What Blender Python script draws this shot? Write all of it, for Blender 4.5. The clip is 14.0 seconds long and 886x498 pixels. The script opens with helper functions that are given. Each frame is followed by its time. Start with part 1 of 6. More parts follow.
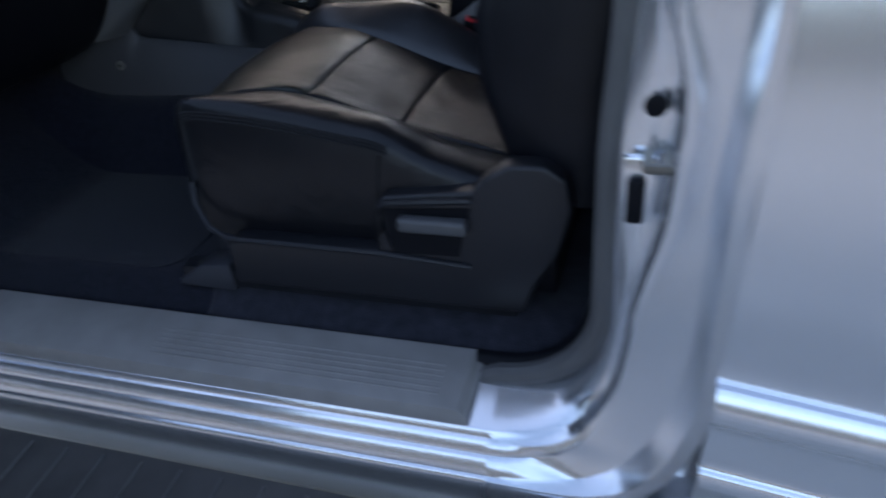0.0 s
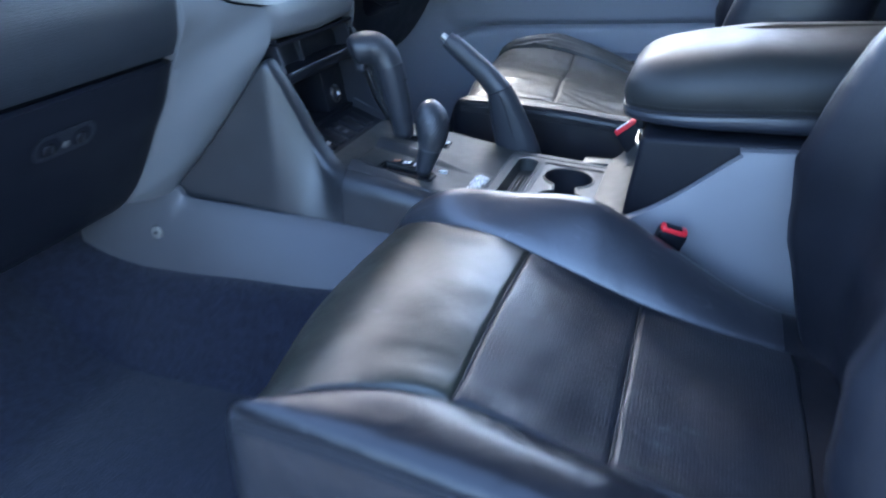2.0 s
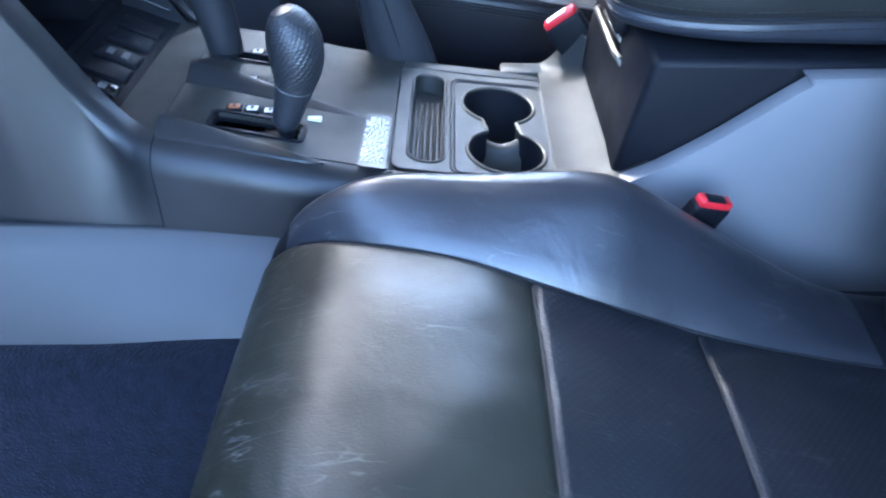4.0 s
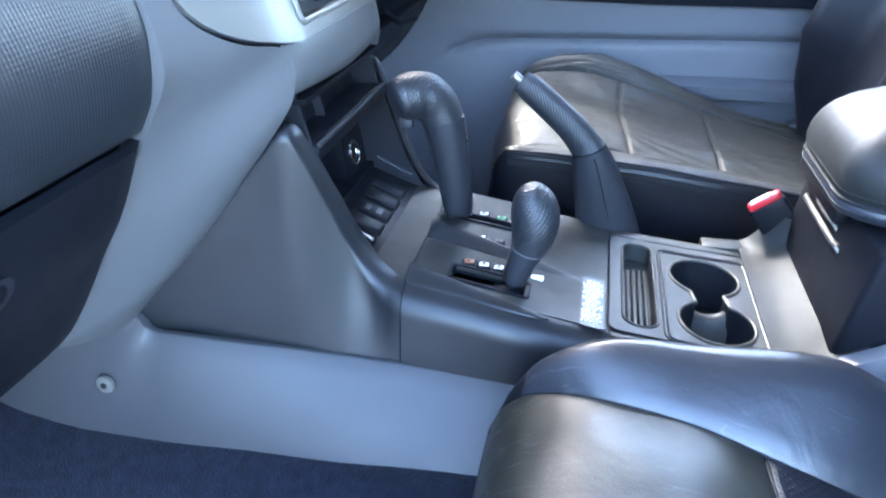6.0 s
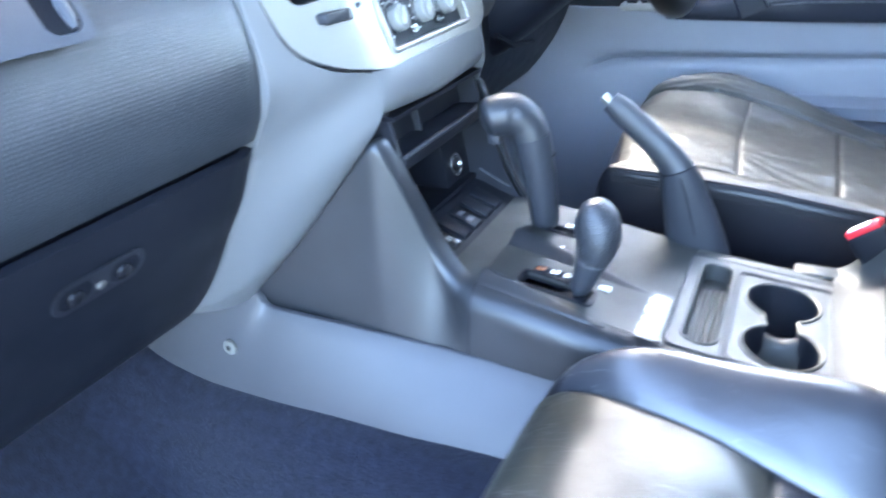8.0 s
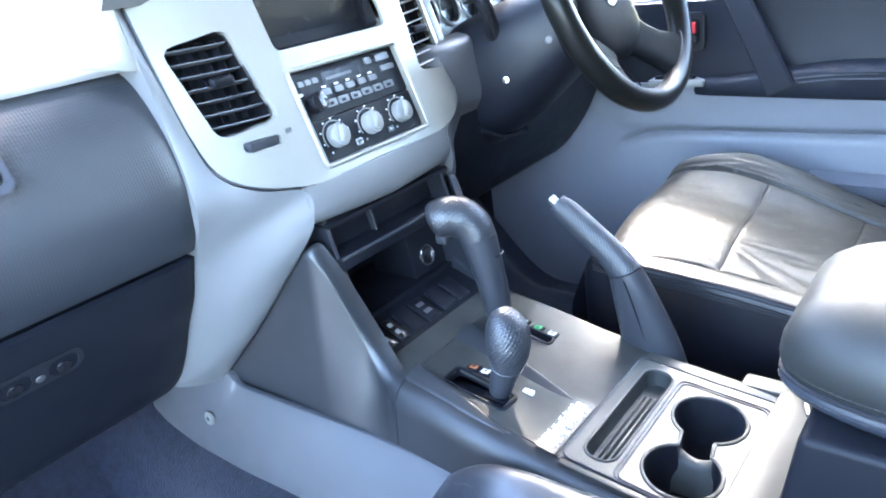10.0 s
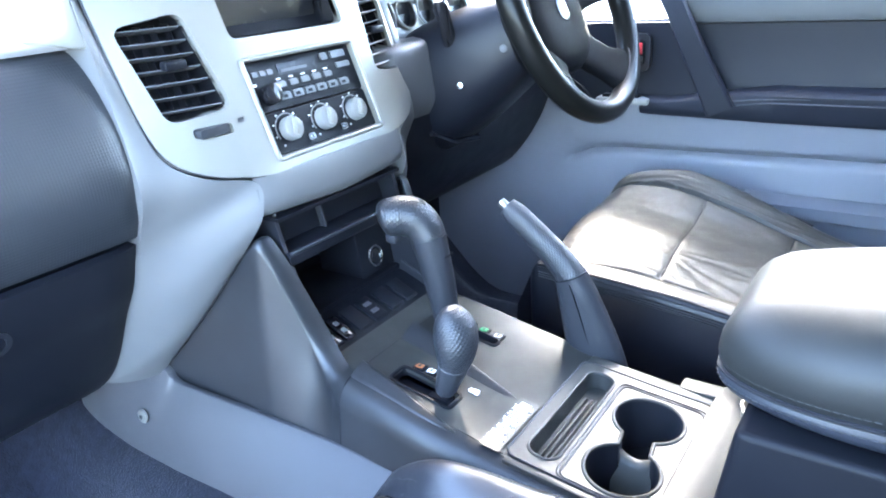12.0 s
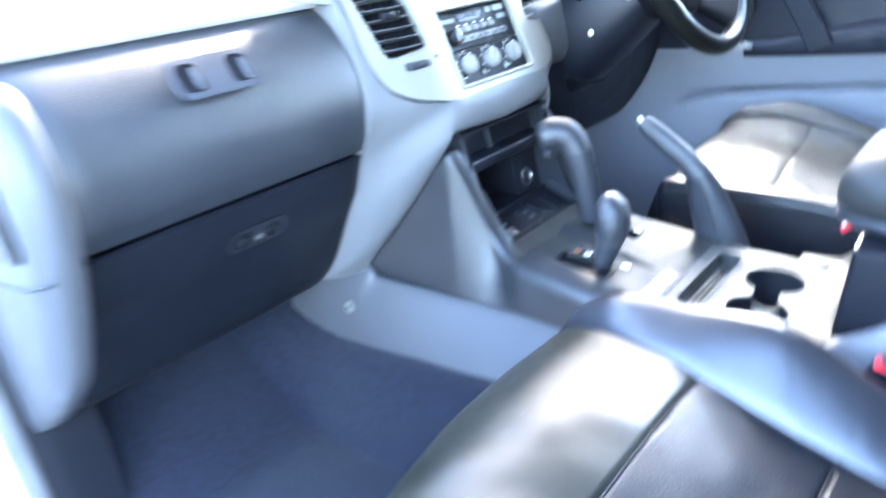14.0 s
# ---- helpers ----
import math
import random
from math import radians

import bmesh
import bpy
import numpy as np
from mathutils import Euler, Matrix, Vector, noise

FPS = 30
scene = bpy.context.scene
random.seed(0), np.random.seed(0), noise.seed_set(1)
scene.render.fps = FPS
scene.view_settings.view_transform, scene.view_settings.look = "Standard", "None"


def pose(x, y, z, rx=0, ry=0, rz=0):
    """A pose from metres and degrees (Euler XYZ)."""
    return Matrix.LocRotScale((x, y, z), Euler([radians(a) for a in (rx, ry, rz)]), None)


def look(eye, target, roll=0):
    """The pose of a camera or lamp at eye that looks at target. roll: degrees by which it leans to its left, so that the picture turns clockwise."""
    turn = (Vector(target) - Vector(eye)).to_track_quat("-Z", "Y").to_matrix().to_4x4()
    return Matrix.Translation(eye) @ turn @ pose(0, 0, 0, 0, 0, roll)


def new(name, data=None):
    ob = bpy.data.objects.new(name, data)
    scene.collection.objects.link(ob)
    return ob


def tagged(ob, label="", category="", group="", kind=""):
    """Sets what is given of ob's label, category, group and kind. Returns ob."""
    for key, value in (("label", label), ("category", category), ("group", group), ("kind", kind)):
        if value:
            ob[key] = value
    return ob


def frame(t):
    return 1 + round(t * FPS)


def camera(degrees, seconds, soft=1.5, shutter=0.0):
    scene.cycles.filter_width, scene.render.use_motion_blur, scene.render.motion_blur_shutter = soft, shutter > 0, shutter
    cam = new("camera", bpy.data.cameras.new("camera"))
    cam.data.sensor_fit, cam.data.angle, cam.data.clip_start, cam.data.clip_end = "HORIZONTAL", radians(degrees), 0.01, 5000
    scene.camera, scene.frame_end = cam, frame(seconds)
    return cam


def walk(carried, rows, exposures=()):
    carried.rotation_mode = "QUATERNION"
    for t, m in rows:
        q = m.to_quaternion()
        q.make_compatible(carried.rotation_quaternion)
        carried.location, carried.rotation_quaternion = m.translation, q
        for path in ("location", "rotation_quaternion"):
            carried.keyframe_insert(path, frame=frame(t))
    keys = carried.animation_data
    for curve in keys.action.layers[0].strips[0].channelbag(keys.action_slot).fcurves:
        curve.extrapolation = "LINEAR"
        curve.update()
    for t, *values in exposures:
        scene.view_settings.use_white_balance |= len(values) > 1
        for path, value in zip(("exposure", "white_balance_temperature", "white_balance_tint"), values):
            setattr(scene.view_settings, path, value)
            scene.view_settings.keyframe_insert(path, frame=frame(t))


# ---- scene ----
cam = camera(65.5, 14.0, 1.95, 0.6)
PATH = [
    (0, (0.952, -1.496, 1.212), (0.402, 0.093, 0.129), -5.7),
    (0.5, (0.774, -1.483, 1.216), (0.183, 0.118, 0.174), -3.2),
    (1, (0.637, -1.461, 1.236), (0.138, 0.205, 0.248), -3.2),
    (1.5, (0.603, -1.286, 1.234), (0.015, 0.366, 0.272), -5.2),
    (2, (0.621, -1.041, 1.264), (-0.025, 0.61, 0.338), -3.0),
    (2.2, (0.613, -0.98, 1.263), (-0.017, 0.679, 0.341), -4.6),
    (4.3, (0.337, -0.665, 1.212), (0.367, 0.83, -0.116), 2.0),
    (4.5, (0.317, -0.675, 1.211), (0.272, 0.852, -0.081), 1.6),
    (5, (0.301, -0.704, 1.236), (0.114, 0.902, 0.059), 1.4),
    (5.5, (0.278, -0.73, 1.252), (-0.079, 0.929, 0.193), 0.4),
    (6, (0.283, -0.731, 1.266), (-0.095, 0.974, 0.291), -0.6),
    (6.5, (0.273, -0.73, 1.275), (-0.129, 0.989, 0.334), -0.8),
    (7, (0.265, -0.74, 1.27), (-0.212, 0.943, 0.301), -1.3),
    (7.5, (0.274, -0.775, 1.278), (-0.431, 0.831, 0.318), -4.4),
    (8, (0.416, -0.764, 1.291), (-0.44, 0.79, 0.368), -4.5),
    (8.5, (0.61, -0.677, 1.341), (-0.47, 0.781, 0.501), -4.2),
    (8.7, (0.652, -0.655, 1.369), (-0.494, 0.755, 0.532), -6.6),
    (10.8, (0.652, -0.626, 1.341), (-0.587, 0.734, 0.558), -8.4),
    (11, (0.648, -0.638, 1.336), (-0.575, 0.733, 0.546), -7.8),
    (11.5, (0.647, -0.642, 1.337), (-0.474, 0.81, 0.54), -4.5),
    (12, (0.648, -0.643, 1.342), (-0.453, 0.84, 0.576), -4.5),
    (12.5, (0.647, -0.655, 1.34), (-0.532, 0.778, 0.594), -4.6),
    (13, (0.647, -0.655, 1.339), (-0.617, 0.705, 0.597), -5.5),
    (13.4, (0.642, -0.652, 1.328), (-0.659, 0.68, 0.596), -3.1),
    (13.5, (0.677, -0.645, 1.293), (-0.652, 0.678, 0.596), -0.6),
    (14, (0.696, -0.93, 1.309), (-0.578, 0.42, 0.564), -8.9),
]
EXPOSURES = [(0.0, 1.40, 7100, 14.5), (0.5, 2.22, 6900, 14.5), (1.0, 3.18, 6600, 15), (1.5, 3.8, 6000, 13.5), (2.0, 4.15, 5750, 11), (4.5, 4.86, 5720, 10), (5.0, 4.95, 5950, 11), (5.5, 4.96, 6000, 11), (6.5, 5.07, 6150, 11), (7.5, 5.4, 6260, 11), (8.5, 5.82, 6420, 11), (11.0, 5.74, 6520, 11), (13.5, 5.84, 6500, 11), (14.0, 5.92, 6280, 11)]
walk(cam, [(t, look(eye, target, roll)) for t, eye, target, roll in PATH], EXPOSURES)

# ---- world and sun ----
SUN_DIR = Vector((-0.33, 0.69, 0.66)).normalized()
world = bpy.data.worlds.new("sky")
scene.world = world
world.use_nodes = True
wn = world.node_tree
sky = wn.nodes.new("ShaderNodeTexSky")
sky.sky_type, sky.sun_disc = "NISHITA", False
sky.sun_elevation = math.asin(SUN_DIR.z)
sky.sun_rotation = math.atan2(SUN_DIR.x, SUN_DIR.y)
wn.links.new(sky.outputs[0], wn.nodes["Background"].inputs[0])
wn.nodes["Background"].inputs[1].default_value = 0.15
sun = new("sun", bpy.data.lights.new("sun", "SUN"))
sun.data.energy, sun.data.angle, sun.data.color = 0.24, radians(7.0), (1.0, 0.93, 0.82)
sun.matrix_world = look((0, 0, 0), -SUN_DIR)


# ---- materials ----
def material(name, colour, rough=0.5, metal=0.0, grain=0.0, grain_size=0.001, mottle=0.1, mottle_size=0.08,
             pattern="noise", coat=0.0, sheen=0.0, streak=None, rough_var=0.08, spec=0.5, scratch=0.0):
    """A surface with two scales of variation: broad mottling of colour and gloss, and fine relief."""
    m = bpy.data.materials.new(name)
    m.use_nodes = True
    nt = m.node_tree
    b = nt.nodes["Principled BSDF"]
    b.inputs["Roughness"].default_value, b.inputs["Metallic"].default_value = rough, metal
    b.inputs["Coat Weight"].default_value, b.inputs["Sheen Weight"].default_value = coat, sheen
    b.inputs["Specular IOR Level"].default_value = spec
    b.inputs["Coat Roughness"].default_value = min(rough, 0.3)
    co = nt.nodes.new("ShaderNodeTexCoord").outputs["Object"]
    broad = nt.nodes.new("ShaderNodeTexNoise")
    broad.inputs["Scale"].default_value, broad.inputs["Detail"].default_value = 1 / mottle_size, 5
    nt.links.new(co, broad.inputs["Vector"])
    ramp = nt.nodes.new("ShaderNodeMapRange")
    ramp.inputs["From Min"].default_value, ramp.inputs["From Max"].default_value = 0.3, 0.7
    ramp.inputs["To Min"].default_value, ramp.inputs["To Max"].default_value = 1 - mottle, 1 + mottle
    nt.links.new(broad.outputs["Fac"], ramp.inputs["Value"])
    mul = nt.nodes.new("ShaderNodeVectorMath")
    mul.operation = "SCALE"
    mul.inputs[0].default_value = colour
    nt.links.new(ramp.outputs[0], mul.inputs["Scale"])
    nt.links.new(mul.outputs[0], b.inputs["Base Color"])
    if scratch:
        # fine pale scuffs that run fore and aft, in patches, thickest on the nose of the cushion
        long = nt.nodes.new("ShaderNodeMapping")
        long.inputs["Scale"].default_value = (16, 75, 16)
        long.inputs["Rotation"].default_value = (0, 0, 0.3)
        nt.links.new(co, long.inputs["Vector"])
        hair = nt.nodes.new("ShaderNodeTexNoise")
        hair.inputs["Scale"].default_value, hair.inputs["Detail"].default_value, hair.inputs["Distortion"].default_value = 1.0, 2, 0.1
        nt.links.new(long.outputs[0], hair.inputs["Vector"])
        off = nt.nodes.new("ShaderNodeMath")
        off.operation = "SUBTRACT"
        off.inputs[1].default_value = 0.5
        nt.links.new(hair.outputs["Fac"], off.inputs[0])
        near = nt.nodes.new("ShaderNodeMath")
        near.operation = "ABSOLUTE"
        nt.links.new(off.outputs[0], near.inputs[0])
        line = nt.nodes.new("ShaderNodeMapRange")
        line.inputs["From Min"].default_value, line.inputs["From Max"].default_value = 0.0, 0.016
        line.inputs["To Min"].default_value, line.inputs["To Max"].default_value = 1, 0
        nt.links.new(near.outputs[0], line.inputs["Value"])
        cut = nt.nodes.new("ShaderNodeSeparateXYZ")
        nt.links.new(co, cut.inputs[0])
        nose = nt.nodes.new("ShaderNodeMapRange")
        nose.inputs["From Min"].default_value, nose.inputs["From Max"].default_value = 0.25, 0.31
        nose.inputs["To Min"].default_value, nose.inputs["To Max"].default_value = 0.20, 0.0
        nt.links.new(cut.outputs[0], nose.inputs["Value"])
        patch = nt.nodes.new("ShaderNodeTexNoise")
        patch.inputs["Scale"].default_value = 22
        nt.links.new(co, patch.inputs["Vector"])
        summed = nt.nodes.new("ShaderNodeMath")
        nt.links.new(patch.outputs["Fac"], summed.inputs[0])
        nt.links.new(nose.outputs[0], summed.inputs[1])
        where = nt.nodes.new("ShaderNodeMapRange")
        where.inputs["From Min"].default_value, where.inputs["From Max"].default_value = 0.54, 0.72
        where.inputs["To Max"].default_value = scratch
        nt.links.new(summed.outputs[0], where.inputs["Value"])
        both = nt.nodes.new("ShaderNodeMath")
        both.operation = "MULTIPLY"
        nt.links.new(line.outputs[0], both.inputs[0])
        nt.links.new(where.outputs[0], both.inputs[1])
        worn = nt.nodes.new("ShaderNodeMix")
        worn.data_type = "RGBA"
        for s in worn.inputs:
            if s.identifier == "Factor_Float":
                nt.links.new(both.outputs[0], s)
            if s.identifier == "A_Color":
                nt.links.new(mul.outputs[0], s)
            if s.identifier == "B_Color":
                s.default_value = (0.16, 0.165, 0.165, 1)
        nt.links.new([o for o in worn.outputs if o.identifier == "Result_Color"][0], b.inputs["Base Color"])
    gloss = nt.nodes.new("ShaderNodeMapRange")
    gloss.inputs["From Min"].default_value, gloss.inputs["From Max"].default_value = 0.1, 0.9
    gloss.inputs["To Min"].default_value, gloss.inputs["To Max"].default_value = max(0.02, rough - rough_var), min(1, rough + rough_var)
    scuff = nt.nodes.new("ShaderNodeTexNoise")
    scuff.inputs["Scale"].default_value, scuff.inputs["Detail"].default_value = 3 / mottle_size, 3
    nt.links.new(co, scuff.inputs["Vector"])
    nt.links.new(scuff.outputs["Fac"], gloss.inputs["Value"])
    nt.links.new(gloss.outputs[0], b.inputs["Roughness"])
    if grain:
        if pattern == "noise":
            tex = nt.nodes.new("ShaderNodeTexNoise")
            tex.inputs["Scale"].default_value, tex.inputs["Detail"].default_value = 1 / grain_size, 3
            height = tex.outputs["Fac"]
        elif pattern == "cells":
            tex = nt.nodes.new("ShaderNodeTexVoronoi")
            tex.inputs["Scale"].default_value = 1 / grain_size
            height = tex.outputs["Distance"]
        else:
            # a regular field of dimples on the y-z plane, or of knurls round a grip
            tex = nt.nodes.new("ShaderNodeTexVoronoi")
            tex.inputs["Scale"].default_value, tex.inputs["Randomness"].default_value = 1 / grain_size, 0.0
            height = tex.outputs["Distance"]
        vec = co
        if pattern == "dimples":
            turn = nt.nodes.new("ShaderNodeMapping")
            turn.inputs["Scale"].default_value = (0.0, 1.0, 1.0)
            nt.links.new(co, turn.inputs["Vector"])
            vec = turn.outputs[0]
        if pattern == "holes":
            # small round holes in rows over the x-y plane
            turn = nt.nodes.new("ShaderNodeMapping")
            turn.inputs["Rotation"].default_value = (0, 0, radians(45))
            turn.inputs["Scale"].default_value = (1.0, 1.0, 0.0)
            nt.links.new(co, turn.inputs["Vector"])
            vec = turn.outputs[0]
            rim = nt.nodes.new("ShaderNodeMapRange")
            rim.inputs["From Max"].default_value = 0.32
            nt.links.new(height, rim.inputs["Value"])
            height = rim.outputs[0]
        nt.links.new(vec, tex.inputs["Vector"])
        bump = nt.nodes.new("ShaderNodeBump")
        bump.inputs["Strength"].default_value, bump.inputs["Distance"].default_value = min(1, grain), grain_size * 0.7
        nt.links.new(height, bump.inputs["Height"])
        last = bump
        if streak:
            wide = nt.nodes.new("ShaderNodeTexNoise")
            wide.inputs["Scale"].default_value, wide.inputs["Detail"].default_value = 1 / streak[0], 2
            wide.inputs["Distortion"].default_value = 1.5
            nt.links.new(co, wide.inputs["Vector"])
            bump2 = nt.nodes.new("ShaderNodeBump")
            bump2.inputs["Strength"].default_value, bump2.inputs["Distance"].default_value = streak[1], streak[0] * 0.25
            nt.links.new(wide.outputs["Fac"], bump2.inputs["Height"])
            nt.links.new(bump.outputs[0], bump2.inputs["Normal"])
            last = bump2
        nt.links.new(last.outputs[0], b.inputs["Normal"])
    return m


PAINT = material("silver_car_paint", (0.90, 0.925, 0.965), 0.20, 0.9, 0.0, 0.0008, 0.02, 0.5, coat=0.5, rough_var=0.01)
SILVER = material("silver_grey_plastic", (0.114, 0.115, 0.117), 0.42, 0.15, 0.12, 0.0007, 0.03, 0.15)
BEZEL = material("pale_silver_bezel_paint", (0.190, 0.184, 0.165), 0.34, 0.2, 0.05, 0.0006, 0.02, 0.15)
GREY = material("mid_grey_moulded_plastic", (0.058, 0.058, 0.063), 0.46, 0, 0.3, 0.0008, 0.05, 0.12)
DOORGREY = material("blue_grey_door_vinyl", (0.165, 0.171, 0.198), 0.55, 0, 0.3, 0.001, 0.05, 0.2)
DARK = material("charcoal_moulded_plastic", (0.0115, 0.0125, 0.0165), 0.36, 0, 0.25, 0.0009, 0.12, 0.1, rough_var=0.05, spec=0.45)
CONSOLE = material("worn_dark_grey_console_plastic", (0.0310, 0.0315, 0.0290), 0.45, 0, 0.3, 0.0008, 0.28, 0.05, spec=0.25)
BLACK = material("black_plastic", (0.0065, 0.0072, 0.0100), 0.45, 0, 0.2, 0.0008, 0.1, 0.1, spec=0.13)
GLOSS = material("gloss_black_plastic", (0.01, 0.01, 0.012), 0.15, 0, 0.05, 0.0008, 0.1, 0.1, spec=0.35)
DASH = material("dimpled_dash_vinyl", (0.0128, 0.0152, 0.0195), 0.46, 0, 0.20, 0.0034, 0.04, 0.2, pattern="dimples", spec=0.75)
DASHLOW = material("charcoal_grained_dash_vinyl", (0.0065, 0.0075, 0.0115), 0.45, 0, 0.4, 0.001, 0.06, 0.2, spec=0.18)
# the pale base colour carries the sunlight that falls on the dash top
DASHTOP = material("dash_vinyl_with_sunlight", (0.38, 0.38, 0.39), 0.6, 0, 0.3, 0.001, 0.04, 0.2)
LEATHER = material("black_worn_leather", (0.0065, 0.0070, 0.0095), 0.32, 0, 0.08, 0.0016, 0.2, 0.06, pattern="cells", streak=(0.06, 0.14), rough_var=0.05, spec=0.38)
# lit copy of LEATHER: light on the cushion top gives the olive base
LEATHERTOP = material("creased_black_leather_lit_olive", (0.0092, 0.0107, 0.0078), 0.39, 0, 0.10, 0.0016, 0.3, 0.05, pattern="cells", streak=(0.06, 0.06), rough_var=0.05, spec=0.50, scratch=0.4)
PERF = material("perforated_black_leather", (0.0088, 0.0100, 0.0132), 0.38, 0, 0.22, 0.0050, 0.2, 0.06, pattern="holes", streak=(0.05, 0.10), rough_var=0.06, spec=0.38, scratch=0.4)
THREAD = material("grey_seam_thread", (0.015, 0.015, 0.015), 0.6, 0, 0.5, 0.001)
PIPING = material("black_seam_piping", (0.018, 0.018, 0.020), 0.62, 0, 0.3, 0.001, spec=0.15)
CARPET = material("lighter_grey_navy_carpet", (0.0225, 0.0245, 0.0345), 0.95, 0, 1.0, 0.003, 0.35, 0.02, sheen=0.2, spec=0.1)
FLOORMAT = material("dark_navy_mat_pile", (0.0100, 0.0116, 0.0200), 0.95, 0, 1.0, 0.003, 0.30, 0.012, sheen=0.15, spec=0.1)
RUBBER = material("grey_door_rubber", (0.10, 0.099, 0.10), 0.6, 0, 0.3, 0.001)
SCUFF = material("grey_ribbed_scuff_plastic", (0.245, 0.236, 0.230), 0.45, 0, 0.35, 0.0009, 0.12, 0.06)
KNURL = material("knurled_black_grip", (0.019, 0.0205, 0.0245), 0.36, 0, 0.1, 0.0009, 0.1, 0.05, rough_var=0.02, spec=0.55)
HANDLE = material("slate_grip_vinyl", (0.036, 0.039, 0.048), 0.45, 0, 0.3, 0.001, 0.06, 0.1, spec=0.28)
GRIP = material("satin_black_lever_plastic", (0.022, 0.0236, 0.0285), 0.40, 0, 0.3, 0.0009, 0.1, 0.05, spec=0.32)
CHROME = material("dull_chrome", (0.75, 0.75, 0.75), 0.18, 1.0)
STEEL = material("dark_zinc_steel", (0.25, 0.24, 0.22), 0.4, 0.9, 0.2, 0.002)
PALEGREY = material("pale_grey_moulded_plastic", (0.150, 0.150, 0.158), 0.46, 0, 0.3, 0.0008, 0.05, 0.12)
RED = material("red_release_plastic", (0.6, 0.02, 0.03), 0.35)
WHITE = material("white_printing", (0.75, 0.75, 0.72), 0.5)
GREEN = material("green_indicator", (0.02, 0.3, 0.1), 0.4)
AMBER = material("brown_amber_indicator", (0.28, 0.09, 0.03), 0.4)
LABEL = material("glossy_caution_label", (0.022, 0.022, 0.020), 0.32, 0, coat=0.1)
WING = material("satin_grey_console_trim", (0.027, 0.027, 0.0255), 0.50, 0, 0.2, 0.0008, 0.08, 0.06, spec=0.18)
SCREEN = material("dark_display_window", (0.008, 0.009, 0.012), 0.25, spec=0.2)
BUTTON = material("silver_radio_button", (0.11, 0.112, 0.115), 0.4, 0.3)
KNOBFACE = material("grey_knob_plastic", (0.19, 0.19, 0.185), 0.4)
ASPHALT = material("weathered_grey_concrete", (0.34, 0.337, 0.326), 0.9, 0, 0.8, 0.008, 0.2, 0.5)
LINING = material("grey_headlining", (0.36, 0.36, 0.36), 0.9, 0, 0.4, 0.002)
# worn black leather; the tan glare on its lit top is in the base colour
WORN_SHEEN = material("worn_black_leather_tan_sheen", (0.0220, 0.0212, 0.0182), 0.47, 0, 0.12, 0.0016, 0.2, 0.05, pattern="cells", streak=(0.04, 0.10), rough_var=0.06, spec=0.28, scratch=0.25)
TREAD = material("weathered_black_step_plastic", (0.055, 0.053, 0.052), 0.5, 0, 0.4, 0.0015, 0.25, 0.1)
WHEELRIM = material("polished_black_wheel_leather", (0.0055, 0.0055, 0.0052), 0.29, 0, 0.0, 0.0014, 0.15, 0.05, rough_var=0.02, spec=0.12)
COLUMN = material("dark_column_plastic", (0.0065, 0.0075, 0.0115), 0.42, 0, 0.3, 0.001, 0.06, 0.15, spec=0.18)
HUB = material("dull_black_hub_vinyl", (0.0055, 0.0057, 0.0065), 0.55, 0, 0.2, 0.001, 0.1, 0.05, spec=0.02)
DOORDARK = material("navy_charcoal_door_vinyl", (0.0110, 0.0126, 0.0190), 0.45, 0, 0.3, 0.001, 0.06, 0.15, spec=0.15)
BACK = material("dull_black_leather", (0.0065, 0.0072, 0.0105), 0.36, 0, 0.12, 0.0016, 0.2, 0.06, pattern="cells", streak=(0.05, 0.05), rough_var=0.06, spec=0.32)
# one black leather: olive light coloured into the top, blue reflection into the side
ARMTOP = material("black_leather_pad_olive_light", (0.0165, 0.0168, 0.0160), 0.50, 0, 0.06, 0.0016, 0.18, 0.06, streak=(0.05, 0.04), rough_var=0.05, spec=0.30)
ARMSIDE = material("black_leather_pad_blue_reflection", (0.019, 0.0215, 0.029), 0.38, 0, 0.08, 0.0016, 0.18, 0.06, pattern="cells", streak=(0.05, 0.06), rough_var=0.05, spec=0.5)
LEDGE = material("slate_window_ledge_vinyl", (0.05, 0.054, 0.058), 0.5, 0, 0.3, 0.001, 0.06, 0.1, spec=0.25)
SLAT = material("grey_vent_slat_plastic", (0.075, 0.077, 0.082), 0.4, 0, 0.2, 0.001, 0.05, 0.05)
# raised bluish base adds the sky's sheen to the black bolster leather
BOLSTER = material("polished_black_leather_blue_sheen", (0.0160, 0.0170, 0.0218), 0.36, 0, 0.08, 0.0016, 0.2, 0.05, pattern="cells", coat=0.12, streak=(0.05, 0.07), rough_var=0.06, spec=0.75, scratch=0.35)
SKYBLOCK = material("grey_sky_blocker", (0.10, 0.10, 0.096), 0.9, 0, 0.5, 0.01, 0.2, 0.6)
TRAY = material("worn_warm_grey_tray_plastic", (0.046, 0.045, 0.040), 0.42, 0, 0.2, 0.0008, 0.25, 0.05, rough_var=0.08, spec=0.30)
# darker copy of the console plastic, with the sides' shade in its colour
FLANK = material("satin_shade_darkened_console_plastic", (0.0138, 0.0150, 0.0175), 0.36, 0, 0.25, 0.0009, 0.18, 0.06, rough_var=0.06, spec=0.45)
ENDCAP = material("blue_grey_end_cap_plastic", (0.050, 0.052, 0.058), 0.46, 0, 0.3, 0.0008, 0.05, 0.12, spec=0.35)
PRIVACY = material("dark_tinted_glass", (0.012, 0.013, 0.014), 0.05, 0, spec=0.5)
GLASS = bpy.data.materials.new("clear_window_glass")
GLASS.use_nodes = True
gb = GLASS.node_tree.nodes["Principled BSDF"]
